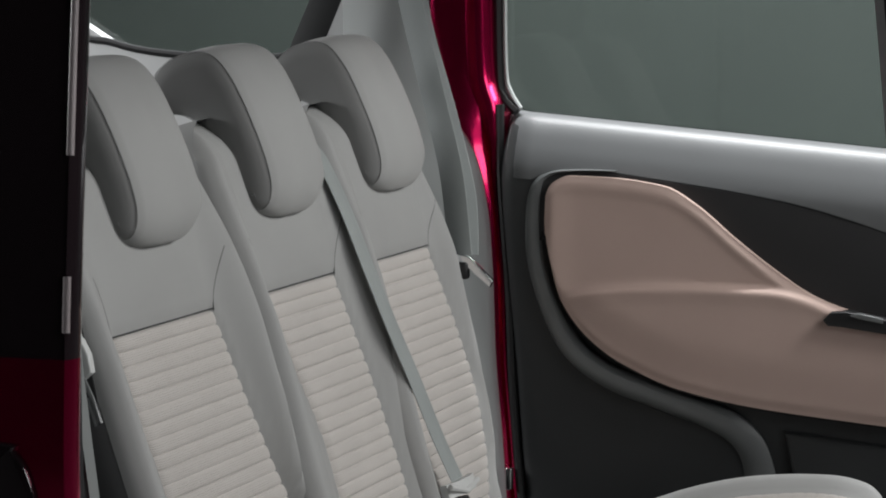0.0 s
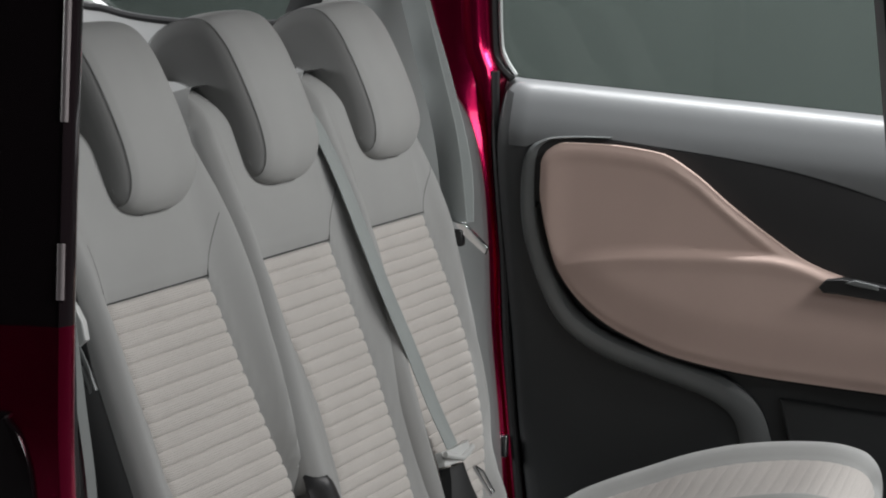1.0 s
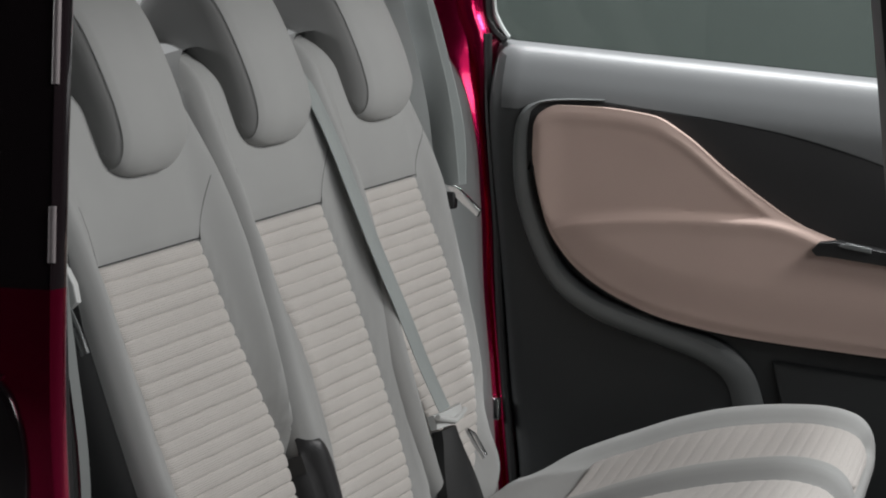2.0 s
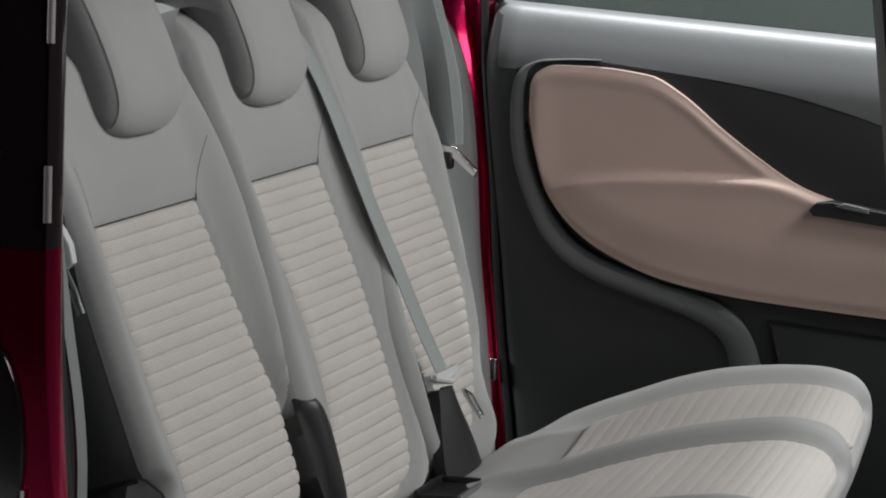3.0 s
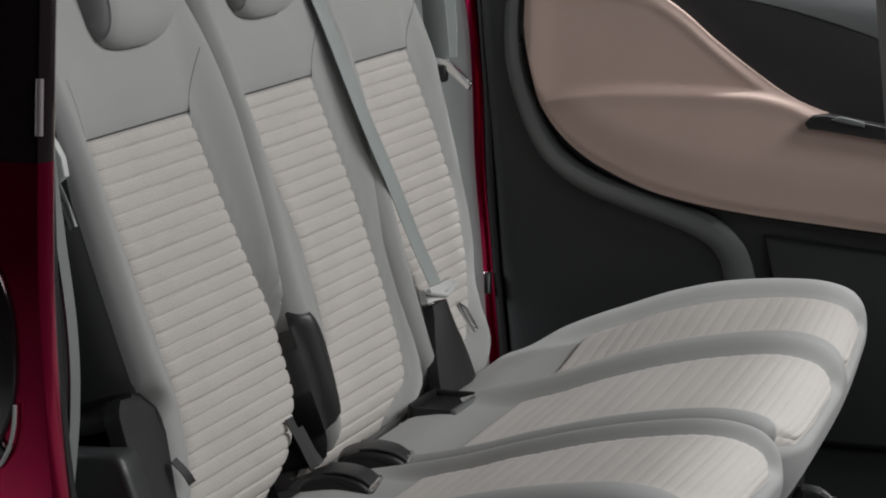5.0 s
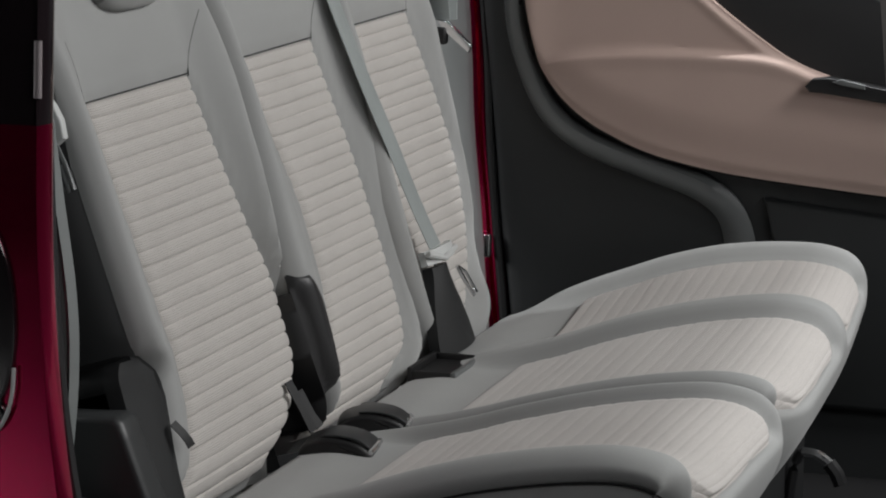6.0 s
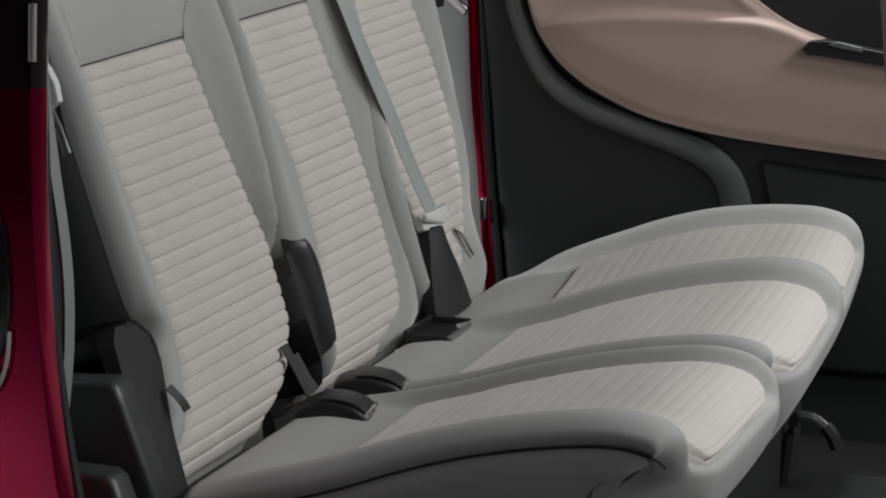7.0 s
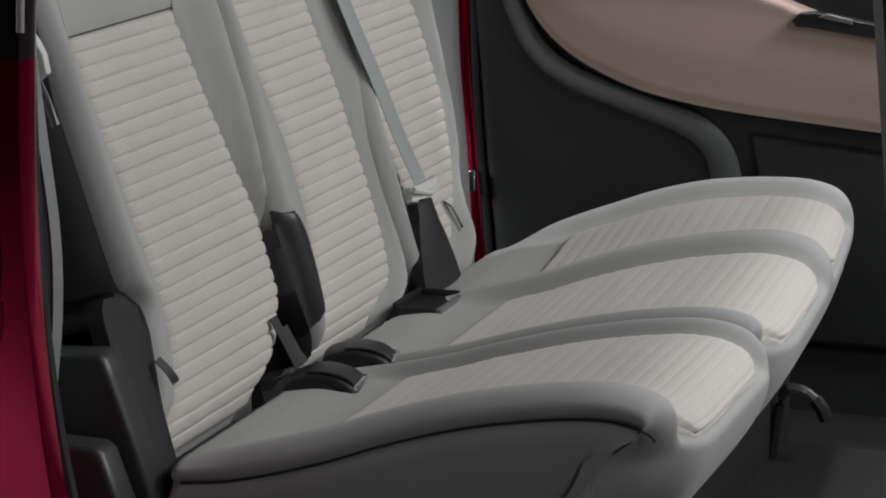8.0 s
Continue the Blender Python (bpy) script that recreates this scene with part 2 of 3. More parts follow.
def back_face(y, v, c, lo, hi, pl, pr):
    """How far a seat back's cover stands out at (y, v)."""
    left, right = pl(v), pr(v)
    fade = 1 - step(0.5, 0.8, v)
    out = (c - y) / (c - lo) if y < c else (y - c) / (hi - c)
    low = (1 - step(0.17, 0.25, v)) if c < -0.3 and y < left else 0  # the near flank thins towards its hinge
    round_off = -(0.026 + 0.01 * low) * max(0, (min(1, out) - 0.9 + 0.22 * low) / (0.1 + 0.22 * low)) ** 2
    if c > -0.3 and y > right:  # the bench's far bolsters roll away
        round_off = -0.036 * max(0, (min(1, out) - 0.8) / 0.2) ** 2
    if y < left:
        s = (left - y) / max(0.02, left - lo)
    elif y > right:
        s = (y - right) / max(0.02, hi - right)
    else:
        s = 0
    bolster = (0.04 - 0.018 * low) * step(0, 0.85, s) * (0.2 + 0.8 * fade)
    dish = -0.011 * (1 - step(0.0, 0.05, s)) * (1 - step(0.537, 0.549, v))
    plump = 0.008 * step(0.541, 0.6, v) * (1 - step(0.66, 0.78, v)) * (1 - out * out)
    top = -0.05 * max(0, (v - 0.74) / 0.075) ** 2
    return bolster + round_off + dish + plump + top + back_foot(v)


def build_back(parent, c, w, pl, pr, left_table, right_table):
    rows = []
    for i in range(72):
        v = -0.03 + 0.845 * i / 71
        lo, hi = c - w * lerp_table(left_table, v), c + w * lerp_table(right_table, v)
        row = [back_point(lo + 0.02, v, -0.13), back_point(lo + 0.004, v, -0.10), back_point(lo + 0.001, v, -0.02)]
        for k in range(65):
            u = math.sin(k / 64 * math.pi - math.pi / 2) * 0.35 + (k / 32 - 1) * 0.65
            y = c + u * ((hi - c) if u > 0 else (c - lo))
            row.append(back_point(y, v, back_face(y, v, c, lo, hi, pl, pr)))
        row += [back_point(hi - 0.001, v, -0.02), back_point(hi - 0.004, v, -0.10), back_point(hi - 0.02, v, -0.13)]
        rows.append(row)
    back = part("backrest", grid_mesh(rows, True, True), GREY_CLOTH, parent)
    for sgn, panel, table in ((-1, pl, left_table), (1, pr, right_table)):
        pts = []
        for j in range(9):
            v = 0.541 + 0.085 * j / 8
            y = panel(0.541) + sgn * (0.004 + 0.042 * (j / 8) ** 1.6)
            lo, hi = c - w * lerp_table(left_table, v), c + w * lerp_table(right_table, v)
            pts.append(back_point(y, v, back_face(y, v, c, lo, hi, pl, pr) - 0.0004))
        part("seam", tube(pts, 0.0011, 5), SHADE_AND_SEAM_CLOTH, back, "thin stitched seam")
    lo, hi = c - w * lerp_table(left_table, 0.545), c + w * lerp_table(right_table, 0.545)
    a, b = pl(0.541) - 0.006, pr(0.541) + 0.004
    line = [a + (b - a) * j / 12 for j in range(13)]
    part("seam", tube([back_point(y, 0.545, back_face(y, 0.545, c, lo, hi, pl, pr) - 0.0002) for y in line], 0.0009, 5), SHELL, back, "dark stitched seam above the ribs")
    return back


def build_insert(parent, c, pl, pr, pitch=0.0205):
    """The ribbed middle of a seat back."""
    v0, v1, per = -0.012, 0.543, 10
    count = round((v1 - v0) / pitch)
    rows = []
    for i in range(count * per + 1):
        v = v0 + (v1 - v0) * i / (count * per)
        rib = abs(math.sin(math.pi * i / per)) ** 0.32
        left, right = pl(v) - 0.010, pr(v) + 0.007
        row = []
        for k in range(33):
            u = k / 32
            side = min(u, 1 - u) * (right - left)
            tuck = -0.013 * (1 - step(0, 0.014, side)) - 0.002 * (1 - rib) * (1 - step(0, 0.03, side))
            y = left + (right - left) * u
            sag = 0.0008 * noise.noise((y * 12, v * 20, c * 7)) + 0.0005 * noise.noise((y * 60, i // per * 3.1, c))
            row.append(back_point(y, v + sag, -0.001 + back_foot(v) + (0.0048 + 0.0010 * noise.noise((y * 25, i // per * 1.7, c * 3))) * (rib * (0.45 + 0.55 * step(0.0, 0.035, side)) + 0.4 * (1 - step(0.0, 0.035, side))) + tuck))
        rows.append(row)
    rows[0] = [p - OUT * 0.012 for p in rows[0]]
    rows[-1] = [p - OUT * 0.006 for p in rows[-1]]
    return part("ribbed_back_panel", sheet(rows, -OUT * 0.012), RIB_CLOTH, parent, "beige cloth panel quilted into horizontal ribs", angle=80)


REST = [(-0.004, 1.191), (0.010, 1.204), (0.014, 1.23), (0.007, 1.265), (-0.009, 1.308), (-0.031, 1.356), (-0.054, 1.396), (-0.08, 1.422), (-0.11, 1.427),
        (-0.145, 1.417), (-0.172, 1.396), (-0.186, 1.366), (-0.18, 1.343), (-0.155, 1.334), (-0.128, 1.331), (-0.103, 1.316), (-0.084, 1.286), (-0.066, 1.246), (-0.048, 1.213), (-0.027, 1.194)]
REST = [(x + 0.018, z + 0.008) for x, z in REST]


def build_headrest(parent, y0, y1):
    """A saddle-shaped head restraint that hooks over the top of the seat back."""
    outline = spline(REST, 4, True)
    m = len(outline)
    normals = []
    for i in range(m):
        d = outline[(i + 1) % m] - outline[i - 1]
        normals.append(Vector((d.y, -d.x)).normalized())
    rows, side_a, side_b = [], [], []
    for k in range(29):
        u = k / 28
        y = y0 + (y1 - y0) * u
        e = min(u, 1 - u) * (y1 - y0)
        puff = 0.013 * (1 - (2 * abs(u - 0.5)) ** 3.2) - 0.003 * (1 - step(0, 0.006, e))
        lift = (0.003 if u < 0.5 else 0.026) * max(0, 1 - e / 0.06) ** 2
        ring = []
        for p, nrm in zip(outline, normals):
            front = step(-0.11, -0.04, p.x)
            q = p + nrm * puff * (0.35 + 0.65 * front)
            low = 1 - step(1.2, 1.27, q.y)
            ring.append(Vector((q.x, y, q.y + lift * low * 0.8)))
        rows.append(ring)
    rest = part("headrest", grid_mesh(rows, True, False), GREY_CLOTH, parent, angle=60)
    # the side faces have their shade painted in by a darker cloth colour
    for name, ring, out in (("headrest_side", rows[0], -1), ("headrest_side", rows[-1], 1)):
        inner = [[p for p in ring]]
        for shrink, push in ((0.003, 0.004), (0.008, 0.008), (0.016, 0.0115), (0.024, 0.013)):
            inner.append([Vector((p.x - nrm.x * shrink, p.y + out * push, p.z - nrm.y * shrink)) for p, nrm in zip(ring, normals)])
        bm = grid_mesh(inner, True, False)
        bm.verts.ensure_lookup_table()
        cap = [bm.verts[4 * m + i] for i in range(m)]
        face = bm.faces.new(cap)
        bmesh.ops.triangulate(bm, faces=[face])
        part(name, bm, SHADE_AND_SEAM_CLOTH, rest, "grey cloth side, darkened for shade, with a stitched seam", angle=60)
    seam = [Vector((p.x + nrm.x * 0.001, y0 - 0.001, p.z + nrm.y * 0.001)) for p, nrm in zip(rows[0], normals)]
    part("seam", tube(seam[:m] + seam[:1], 0.0006, 5), SHADE_AND_SEAM_CLOTH, rest, "dark stitched seam")
    return rest


def cushion_path(k):
    """A point of a cushion's middle line: along the top, over the nose and down the front. k in 0..1."""
    line = [(0.17, 0.556), (0.25, 0.559), (0.32, 0.566), (0.42, 0.590), (0.51, 0.618), (0.61, 0.645), (0.71, 0.664), (0.79, 0.670), (0.845, 0.655), (0.870, 0.620), (0.864, 0.58), (0.836, 0.53), (0.79, 0.47), (0.74, 0.42)]
    pts = cushion_path.cache
    if not pts:
        pts += spline(line, 10)
    i = k * (len(pts) - 1)
    a = int(min(i, len(pts) - 2))
    return pts[a].lerp(pts[a + 1], i - a)


cushion_path.cache = []
CROWN = [(-0.7, 0.022), (-0.64, 0.02), (-0.56, 0.008), (-0.47, 0.0), (-0.2, 0.0), (0.0, 0.008), (0.25, 0.018), (0.4, 0.024), (0.6, 0.034), (0.7, 0.04)]
NOSE = [(-0.7, 0.0), (-0.1, 0.0), (0.25, -0.012), (0.7, -0.055)]


def cushion_normal(k):
    d = cushion_path(min(1, k + 0.01)) - cushion_path(max(0, k - 0.01))
    return Vector((-d.y, d.x)).normalized()


def cushion_at(k, y, h):
    """A place h above the cushion's middle surface."""
    p, nrm = cushion_path(k), cushion_normal(k)
    return Vector((p.x + nrm.x * h + lerp_table(NOSE, y) * step(0.25, 0.7, k), y, p.y + nrm.y * h + lerp_table(CROWN, y) * step(0.0, 0.4, k) + 0.032 * step(0.36, 0.66, y) * step(0.0, 0.22, k) * (1 - step(0.22, 0.58, k)) - 0.03 * (1 - step(0.0, 0.05, k))))


def turned(p, k, inside):
    """Rounds a cushion's near front corner in plan; inside: the distance from its near edge."""
    return p - Vector((0.09 * step(0.58, 0.74, k) * max(0, 1 - inside / 0.15) ** 2.4, 0, 0))


def build_cushion(parent, y0, y1, inserts, begin=0.0):
    """A seat cushion with raised borders round its ribbed panels."""
    rows = []
    for i in range(100):
        k = begin + (1 - begin) * i / 99

        def flank(y, inset, drop):
            p = turned(cushion_at(k, y, 0), k, y - y0)
            low = max(0.44, p.z - drop) if p.z > 0.5 else p.z - 0.02
            low = min(low, p.z - 0.02)
            return Vector((min(p.x, lerp_table([(0.4, 0.72), (0.42, 0.74), (0.47, 0.79), (0.53, 0.836), (0.58, 0.864)], low) + lerp_table(NOSE, y) - 0.09 * max(0, 1 - (y - y0) / 0.15) ** 2.4) - inset, y, low))

        groove = 1 - step(0.6, 0.68, k)
        row = [flank(y0 + 0.03, 0.03, 0.2), flank(y0 + 0.008, 0.015, 0.11), flank(y0 + 0.002, 0.008, 0.05)]
        row += [turned(cushion_at(k, y0 + i * groove, -d), k, 0) for i, d in ((0.002, 0.022), (0.009, 0.0145), (0.009, 0.0125), (0.003, 0.007))]
        for j in range(1, 112):
            y = y0 + (y1 - y0) * j / 112
            e = min(y - y0, y1 - y)
            flat = 1 - 0.85 * step(0.58, 0.72, k)
            h = 0.023 * flat - 0.026 * max(0, 1 - e / 0.05) ** 2.6
            for a, b in inserts:
                inside = step(a - 0.03, a + 0.003, y) * (1 - step(b - 0.003, b + 0.03, y))
                h -= 0.028 * inside * step(0.06, 0.2, k) * (1 - step(0.65, 0.71, k)) * flat ** 0.3
            h *= step(0.0, 0.17, k) * 0.75 + 0.25
            row.append(turned(cushion_at(k, y, h), k, y - y0))
        row += [cushion_at(k, y1 - i, -d) for i, d in ((0.004, 0.012), (0.014, 0.018), (0.022, 0.023), (0.014, 0.032))] + [flank(y1 - 0.008, 0.008, 0.055), flank(y1 - 0.012, 0.015, 0.11), flank(y1 - 0.03, 0.03, 0.2)]
        rows.append(row)
    cushion = part("cushion", grid_mesh(rows, True, True), GREY_CLOTH, parent, angle=80)
    part("seam", tube([cushion_at(0.06 + 0.58 * j / 60, y0 + 0.0045, -0.0135) for j in range(61)], 0.0016, 5), SHELL, cushion, "dark stitched seam along the side")
    for a, b in inserts:
        k0, k1, count, per = 0.185, 0.675, 24, 8
        rr = []
        for i in range(count * per + 1):
            k = k0 + (k1 - k0) * i / (count * per)
            rib = abs(math.sin(math.pi * i / per)) ** 0.3
            row = []
            narrow = 0.05 * max(0, (k - 0.60) / 0.075) ** 2.4 + 0.02 * max(0, (0.21 - k) / 0.025) ** 2
            for j in range(33):
                u = j / 32
                y = a - 0.006 + narrow + (b - a + 0.012 - 2 * narrow) * u
                tuck = -0.012 * (1 - step(0, 0.012, min(u, 1 - u) * (b - a))) - 0.012 * max(0, 1 - min(i, count * per - i) / 3) ** 2
                h = 0.0012 + 0.0011 * rib + tuck + 0.0012 * noise.noise((y * 9, k * 20, a))
                row.append(turned(cushion_at(k, y, h), k, y - y0))
            rr.append(row)
        part("ribbed_cushion_panel", sheet(rr, (0, 0, -0.012)), PLAIN_RIB_CLOTH, cushion, "beige cloth panel quilted into narrow ribs", angle=80)
    return cushion


def edge(*pairs):
    return lambda v: lerp_table(pairs, v)


PANEL_1 = (edge((0.0, -0.61), (0.014, -0.6), (0.034, -0.571), (0.072, -0.541), (0.143, -0.516), (0.205, -0.512), (0.277, -0.522), (0.394, -0.538), (0.541, -0.562)), edge((0.0, -0.30), (0.03, -0.246), (0.084, -0.185), (0.126, -0.16), (0.22, -0.162), (0.31, -0.188), (0.4, -0.214), (0.541, -0.25)))
PANEL_2 = (edge((0.0, -0.115), (0.027, -0.092), (0.067, -0.045), (0.121, -0.012), (0.178, 0.008), (0.246, 0.014), (0.316, 0.008), (0.48, -0.05), (0.541, -0.076)), edge((0.0, 0.16), (0.02, 0.19), (0.055, 0.255), (0.12, 0.268), (0.3, 0.255), (0.541, 0.206)))
PANEL_3 = (edge((0.0, 0.37), (0.03, 0.345), (0.1, 0.34), (0.541, 0.37)), edge((0.0, 0.5), (0.05, 0.545), (0.1, 0.6), (0.18, 0.65), (0.3, 0.675), (0.4, 0.664), (0.541, 0.629)))


def build_shell(parent, c, w, left_table, right_table, top, lip):
    """The hard back of a seat; lip: how far its edge comes forward on the near side."""
    rows = []
    for i in range(24):
        v = -0.05 + (top + 0.05) * i / 23
        lo, hi = c - w * lerp_table(left_table, v) - 0.004, c + w * lerp_table(right_table, v) + 0.004
        front = lip - 0.05 * step(0.5, 0.68, v)
        rows.append([back_point(y, v, n) for y, n in ((lo + 0.005, front), (lo - 0.001, front - 0.004), (lo - 0.012, front - 0.03), (lo - 0.022, front - 0.07), (lo - 0.012, -0.135), (lo + 0.05, -0.16), (hi - 0.05, -0.16), (hi - 0.006, -0.145), (hi, -0.12), (hi - 0.003, -0.09))])
    part("back_shell", sheet(rows, -OUT * 0.006), SHELL, parent, "dark grey plastic seat back shell")


def build_seats():
    single = thing("single_car_seat", (0.45, -0.415, 0.3), "pale grey cloth seat with beige ribbed panels beside the doorway", "car seat", "rear seats")
    double = thing("car_bench", (0.45, 0.28, 0.3), "two-place pale grey cloth bench with beige ribbed panels", "car seat", "rear seats")
    for parent, c, w, panel, hy, lt, rt in ((single, -0.412, 0.262, PANEL_1, -0.478, NEAR_EDGE, TUCKED), (double, 0.076, 0.227, PANEL_2, -0.028, HALF, BELT_SIDE), (double, 0.492, 0.213, PANEL_3, 0.422, HALF, FAR_EDGE)):
        back = build_back(parent, c, w, *panel, lt, rt)
        build_insert(back, c, *panel)
        build_headrest(parent, hy, hy + 0.2)
        build_shell(parent, c, w, lt, rt, 0.74, 0.006 if parent is single else -0.09)
    build_cushion(single, -0.685, -0.155, [(-0.60, -0.205)], 0.05)
    build_cushion(double, -0.147, 0.67, [(-0.095, 0.245), (0.335, 0.60)])
    for parent, y0, y1 in ((single, -0.61, -0.2), (double, -0.09, 0.6)):
        part("seat_base", block(0.15, 0.74, y0, y1, 0.3, 0.47, 0.015), SHELL, parent, "dark grey plastic seat base")
    # padded flank of the bench, in the notch between the two seats
    rows = []
    pad_edge = [(0.0, -0.15), (0.03, -0.145), (0.075, -0.098), (0.1, -0.08), (0.13, -0.071), (0.172, -0.076), (0.2, -0.094), (0.216, -0.113), (0.225, -0.13), (0.23, -0.147)]
    for i in range(25):
        v = 0.0 + 0.23 * i / 24
        lo, hi = 0.076 - 0.227 * lerp_table(HALF, v), 0.076 + 0.227 * lerp_table(BELT_SIDE, v)
        b = max(lerp_table(pad_edge, v), lo + 0.0003)
        a = lo - 0.006
        sink = 0.026 * (v / 0.23) ** 5
        deep = min(1, max(0, (0.23 - v) / 0.06)) ** 0.5
        row = [back_point(a, v - sink, -0.1 * deep), back_point(a - 0.002, v - sink, -0.04 * deep), back_point(a - 0.002, v - sink, -0.015 * deep)]
        for k in range(13):
            y = a + (b - a) * k / 12
            w = v - sink * (1 - k / 12) ** 1.6
            row.append(back_point(y, w, back_face(y, w, 0.076, lo, hi, *PANEL_2) + 0.007 * (1 - (k / 12) ** 4) - 0.001))
        rows.append(row)
    part("flank_pad", sheet(rows, -OUT * 0.004), DARK_PAD, double, "charcoal vinyl flank pad", angle=85)
    rows = []
    for i in range(27):
        v = -0.05 + 0.276 * i / 26
        lo = -0.412 - 0.262 * lerp_table(NEAR_EDGE, v)
        a = -0.662 + 0.03 * max(0, (v - 0.19) / 0.036) ** 2
        rows.append([back_point(y, v, n) for y, n in ((a, -0.1), (a, -0.03), (a + 0.004, -0.012), (a + 0.5 * (lo - a), 0.0), (lo - 0.002, 0.004), (lo + 0.006, 0.002), (lo + 0.008, -0.01))])
    part("side_cover", sheet(rows, -OUT * 0.003), SHELL, single, "charcoal plastic cover low on the seat's flank")
    # recliner covers and pull tag at the near hinge
    part("recliner_cover", prism([(0.05, 0.705), (0.128, 0.708), (0.139, 0.700), (0.148, 0.680), (0.174, 0.61), (0.206, 0.52), (0.198, 0.44), (0.05, 0.44)], -0.70, -0.645, 0.01), GREY_PLASTIC, single, "grey plastic recliner cover")
    part("hinge_cover", prism([(0.06, 0.608), (0.152, 0.606), (0.164, 0.598), (0.19, 0.53), (0.202, 0.42), (0.06, 0.42)], -0.765, -0.715, 0.009), GREY_PLASTIC, single, "grey plastic hinge cover")
    part("pull_tag", ribbon([back_point(-0.597, 0.12, 0.014), back_point(-0.595, 0.106, 0.022), back_point(-0.592, 0.094, 0.026), back_point(-0.589, 0.084, 0.027)], 0.012, 0.002, (0.7, 1, 0)), RUBBER, single, "small black cloth pull tag")
    anchor = part("anchor_opening", block(0.214, 0.276, 0.171, 0.277, 0.545, 0.576, 0.002), BLACK, double, "black child-seat anchor opening")
    for x0, x1, y0, y1, z1 in ((0.206, 0.214, 0.165, 0.285, 0.586), (0.276, 0.285, 0.165, 0.285, 0.582), (0.214, 0.276, 0.165, 0.171, 0.581), (0.214, 0.276, 0.277, 0.285, 0.585)):
        part("anchor_frame", block(x0, x1, y0, y1, 0.55, z1, 0.002), BEZEL if x0 > 0.25 else BLACK, anchor)


build_seats()


# ---- the car's body ----
def build_body():
    body = thing("passenger_van", (0, 0, 0.2), "dark red metallic van body with an open side doorway", "car")
    part("car_floor", block(-1.4, 2.4, -0.86, 0.86, 0.2, 0.3), CARPET, body, "black carpeted car floor", smooth=False)
    # the roof is out of view; dark and cut short to shape the light
    part("roof", block(-1.4, 0.8, -0.80, 0.84, 1.84, 1.9, 0.02), DOOR_PLASTIC, body, "dark roof lining under the roof")
    # near rear quarter: outer skin with a rounded door-opening edge
    edge_line = spline([(0.135, 1.84), (0.135, 1.5), (0.134, 1.2), (0.134, 0.95), (0.142, 0.75), (0.165, 0.56), (0.2, 0.4), (0.24, 0.25)], 8)
    rows = []
    for p in edge_line:
        tum = -0.875 + 0.09 * max(0, p.y - 0.95) ** 1.3
        rows.append([Vector((p.x + dx, tum + dy, p.y)) for dx, dy in ((-1.3, 0.06), (-0.6, 0.02), (-0.25, 0.0), (-0.10, -0.002), (-0.035, 0.0), (-0.0135, 0.002), (-0.0105, 0.008), (-0.0085, 0.018), (-0.007, 0.028), (-0.008, 0.034), (-0.025, 0.05), (-0.05, 0.10))])
    cutoff = next(i for i, r in enumerate(rows) if r[0].z < 1.12)
    low, high = rows[cutoff:], rows[:cutoff + 1]
    part("quarter_panel", sheet(low, (-0.004, 0.004, 0)), RED, body, "dark red metallic rear quarter panel")
    part("quarter_glass", sheet([[p + Vector((0, 0.003, 0)) for p in r[:6]] for r in high], (-0.004, 0.006, 0)), GLOSS_BLACK, body, "black tinted quarter glass")
    part("pillar_edge", sheet([r[5:] for r in high], (-0.004, 0.004, 0)), GLOSS_BLACK, body, "gloss black doorway edge")
    # pale tubes stand in for reflections along the glossy doorway edge
    for lo, hi, label in ((1.315, 2.0, "painted pale highlight down the doorway edge"), (1.115, 1.215, "short painted highlight at the window's foot")):
        strip = [r[5] + Vector((0.0, 0.002, 0)) for r in high if lo < r[0].z < hi]
        part("painted_edge_highlight", tube(strip, 0.005, 10), EDGE_GLINT, body, label)
    mould = spline([(-0.5, 1.0), (0.0, 1.0), (0.06, 0.985), (0.084, 0.94), (0.092, 0.88), (0.089, 0.82), (0.072, 0.77), (0.025, 0.735), (-0.5, 0.72)], 6)
    part("side_moulding", prism([(p.x, p.y) for p in mould], -0.884, -0.86, 0.004), GLOSS_BLACK, body, "gloss black side moulding")
    # a pale plastic tube takes the place of a highlight on the curved edge
    part("moulding_highlight", tube(spline([(0.091, -0.884, 0.81), (0.0885, -0.885, 0.78), (0.080, -0.885, 0.752), (0.064, -0.885, 0.73), (0.03, -0.885, 0.712)], 6), 0.0027, 6), PALE_PLASTIC, body, "pale tube standing for a highlight under the moulding")
    # far rear door pillar
    left = [(1.84, -0.034), (1.436, -0.028), (1.358, -0.021), (1.308, 0.0), (1.24, 0.05), (1.18, 0.073), (1.103, 0.087), (0.984, 0.094), (0.893, 0.097), (0.713, 0.112), (0.58, 0.121), (0.4, 0.135)]
    right = [(1.84, 0.086), (1.436, 0.091), (1.358, 0.095), (1.308, 0.112), (1.24, 0.108), (1.18, 0.104), (1.103, 0.108), (0.984, 0.119), (0.893, 0.121), (0.713, 0.135), (0.58, 0.147), (0.4, 0.162)]
    left, right = left[::-1], right[::-1]
    rows = []
    for i in range(70):
        z = 0.4 + 1.44 * i / 69
        a, b = lerp_table(left, z), lerp_table(right, z)
        row = []
        for u, d in ((0, 0.05), (0.02, 0.02), (0.06, 0.004), (0.12, 0.0), (0.3, 0.006), (0.55, 0.02), (0.62, 0.016), (0.68, 0.004), (0.76, -0.006), (0.86, -0.004), (0.95, 0.006), (1.0, 0.04)):
            row.append(Vector((a + (b - a) * u, 0.795 + d * min(1, (b - a) / 0.06), z)))
        rows.append(row)
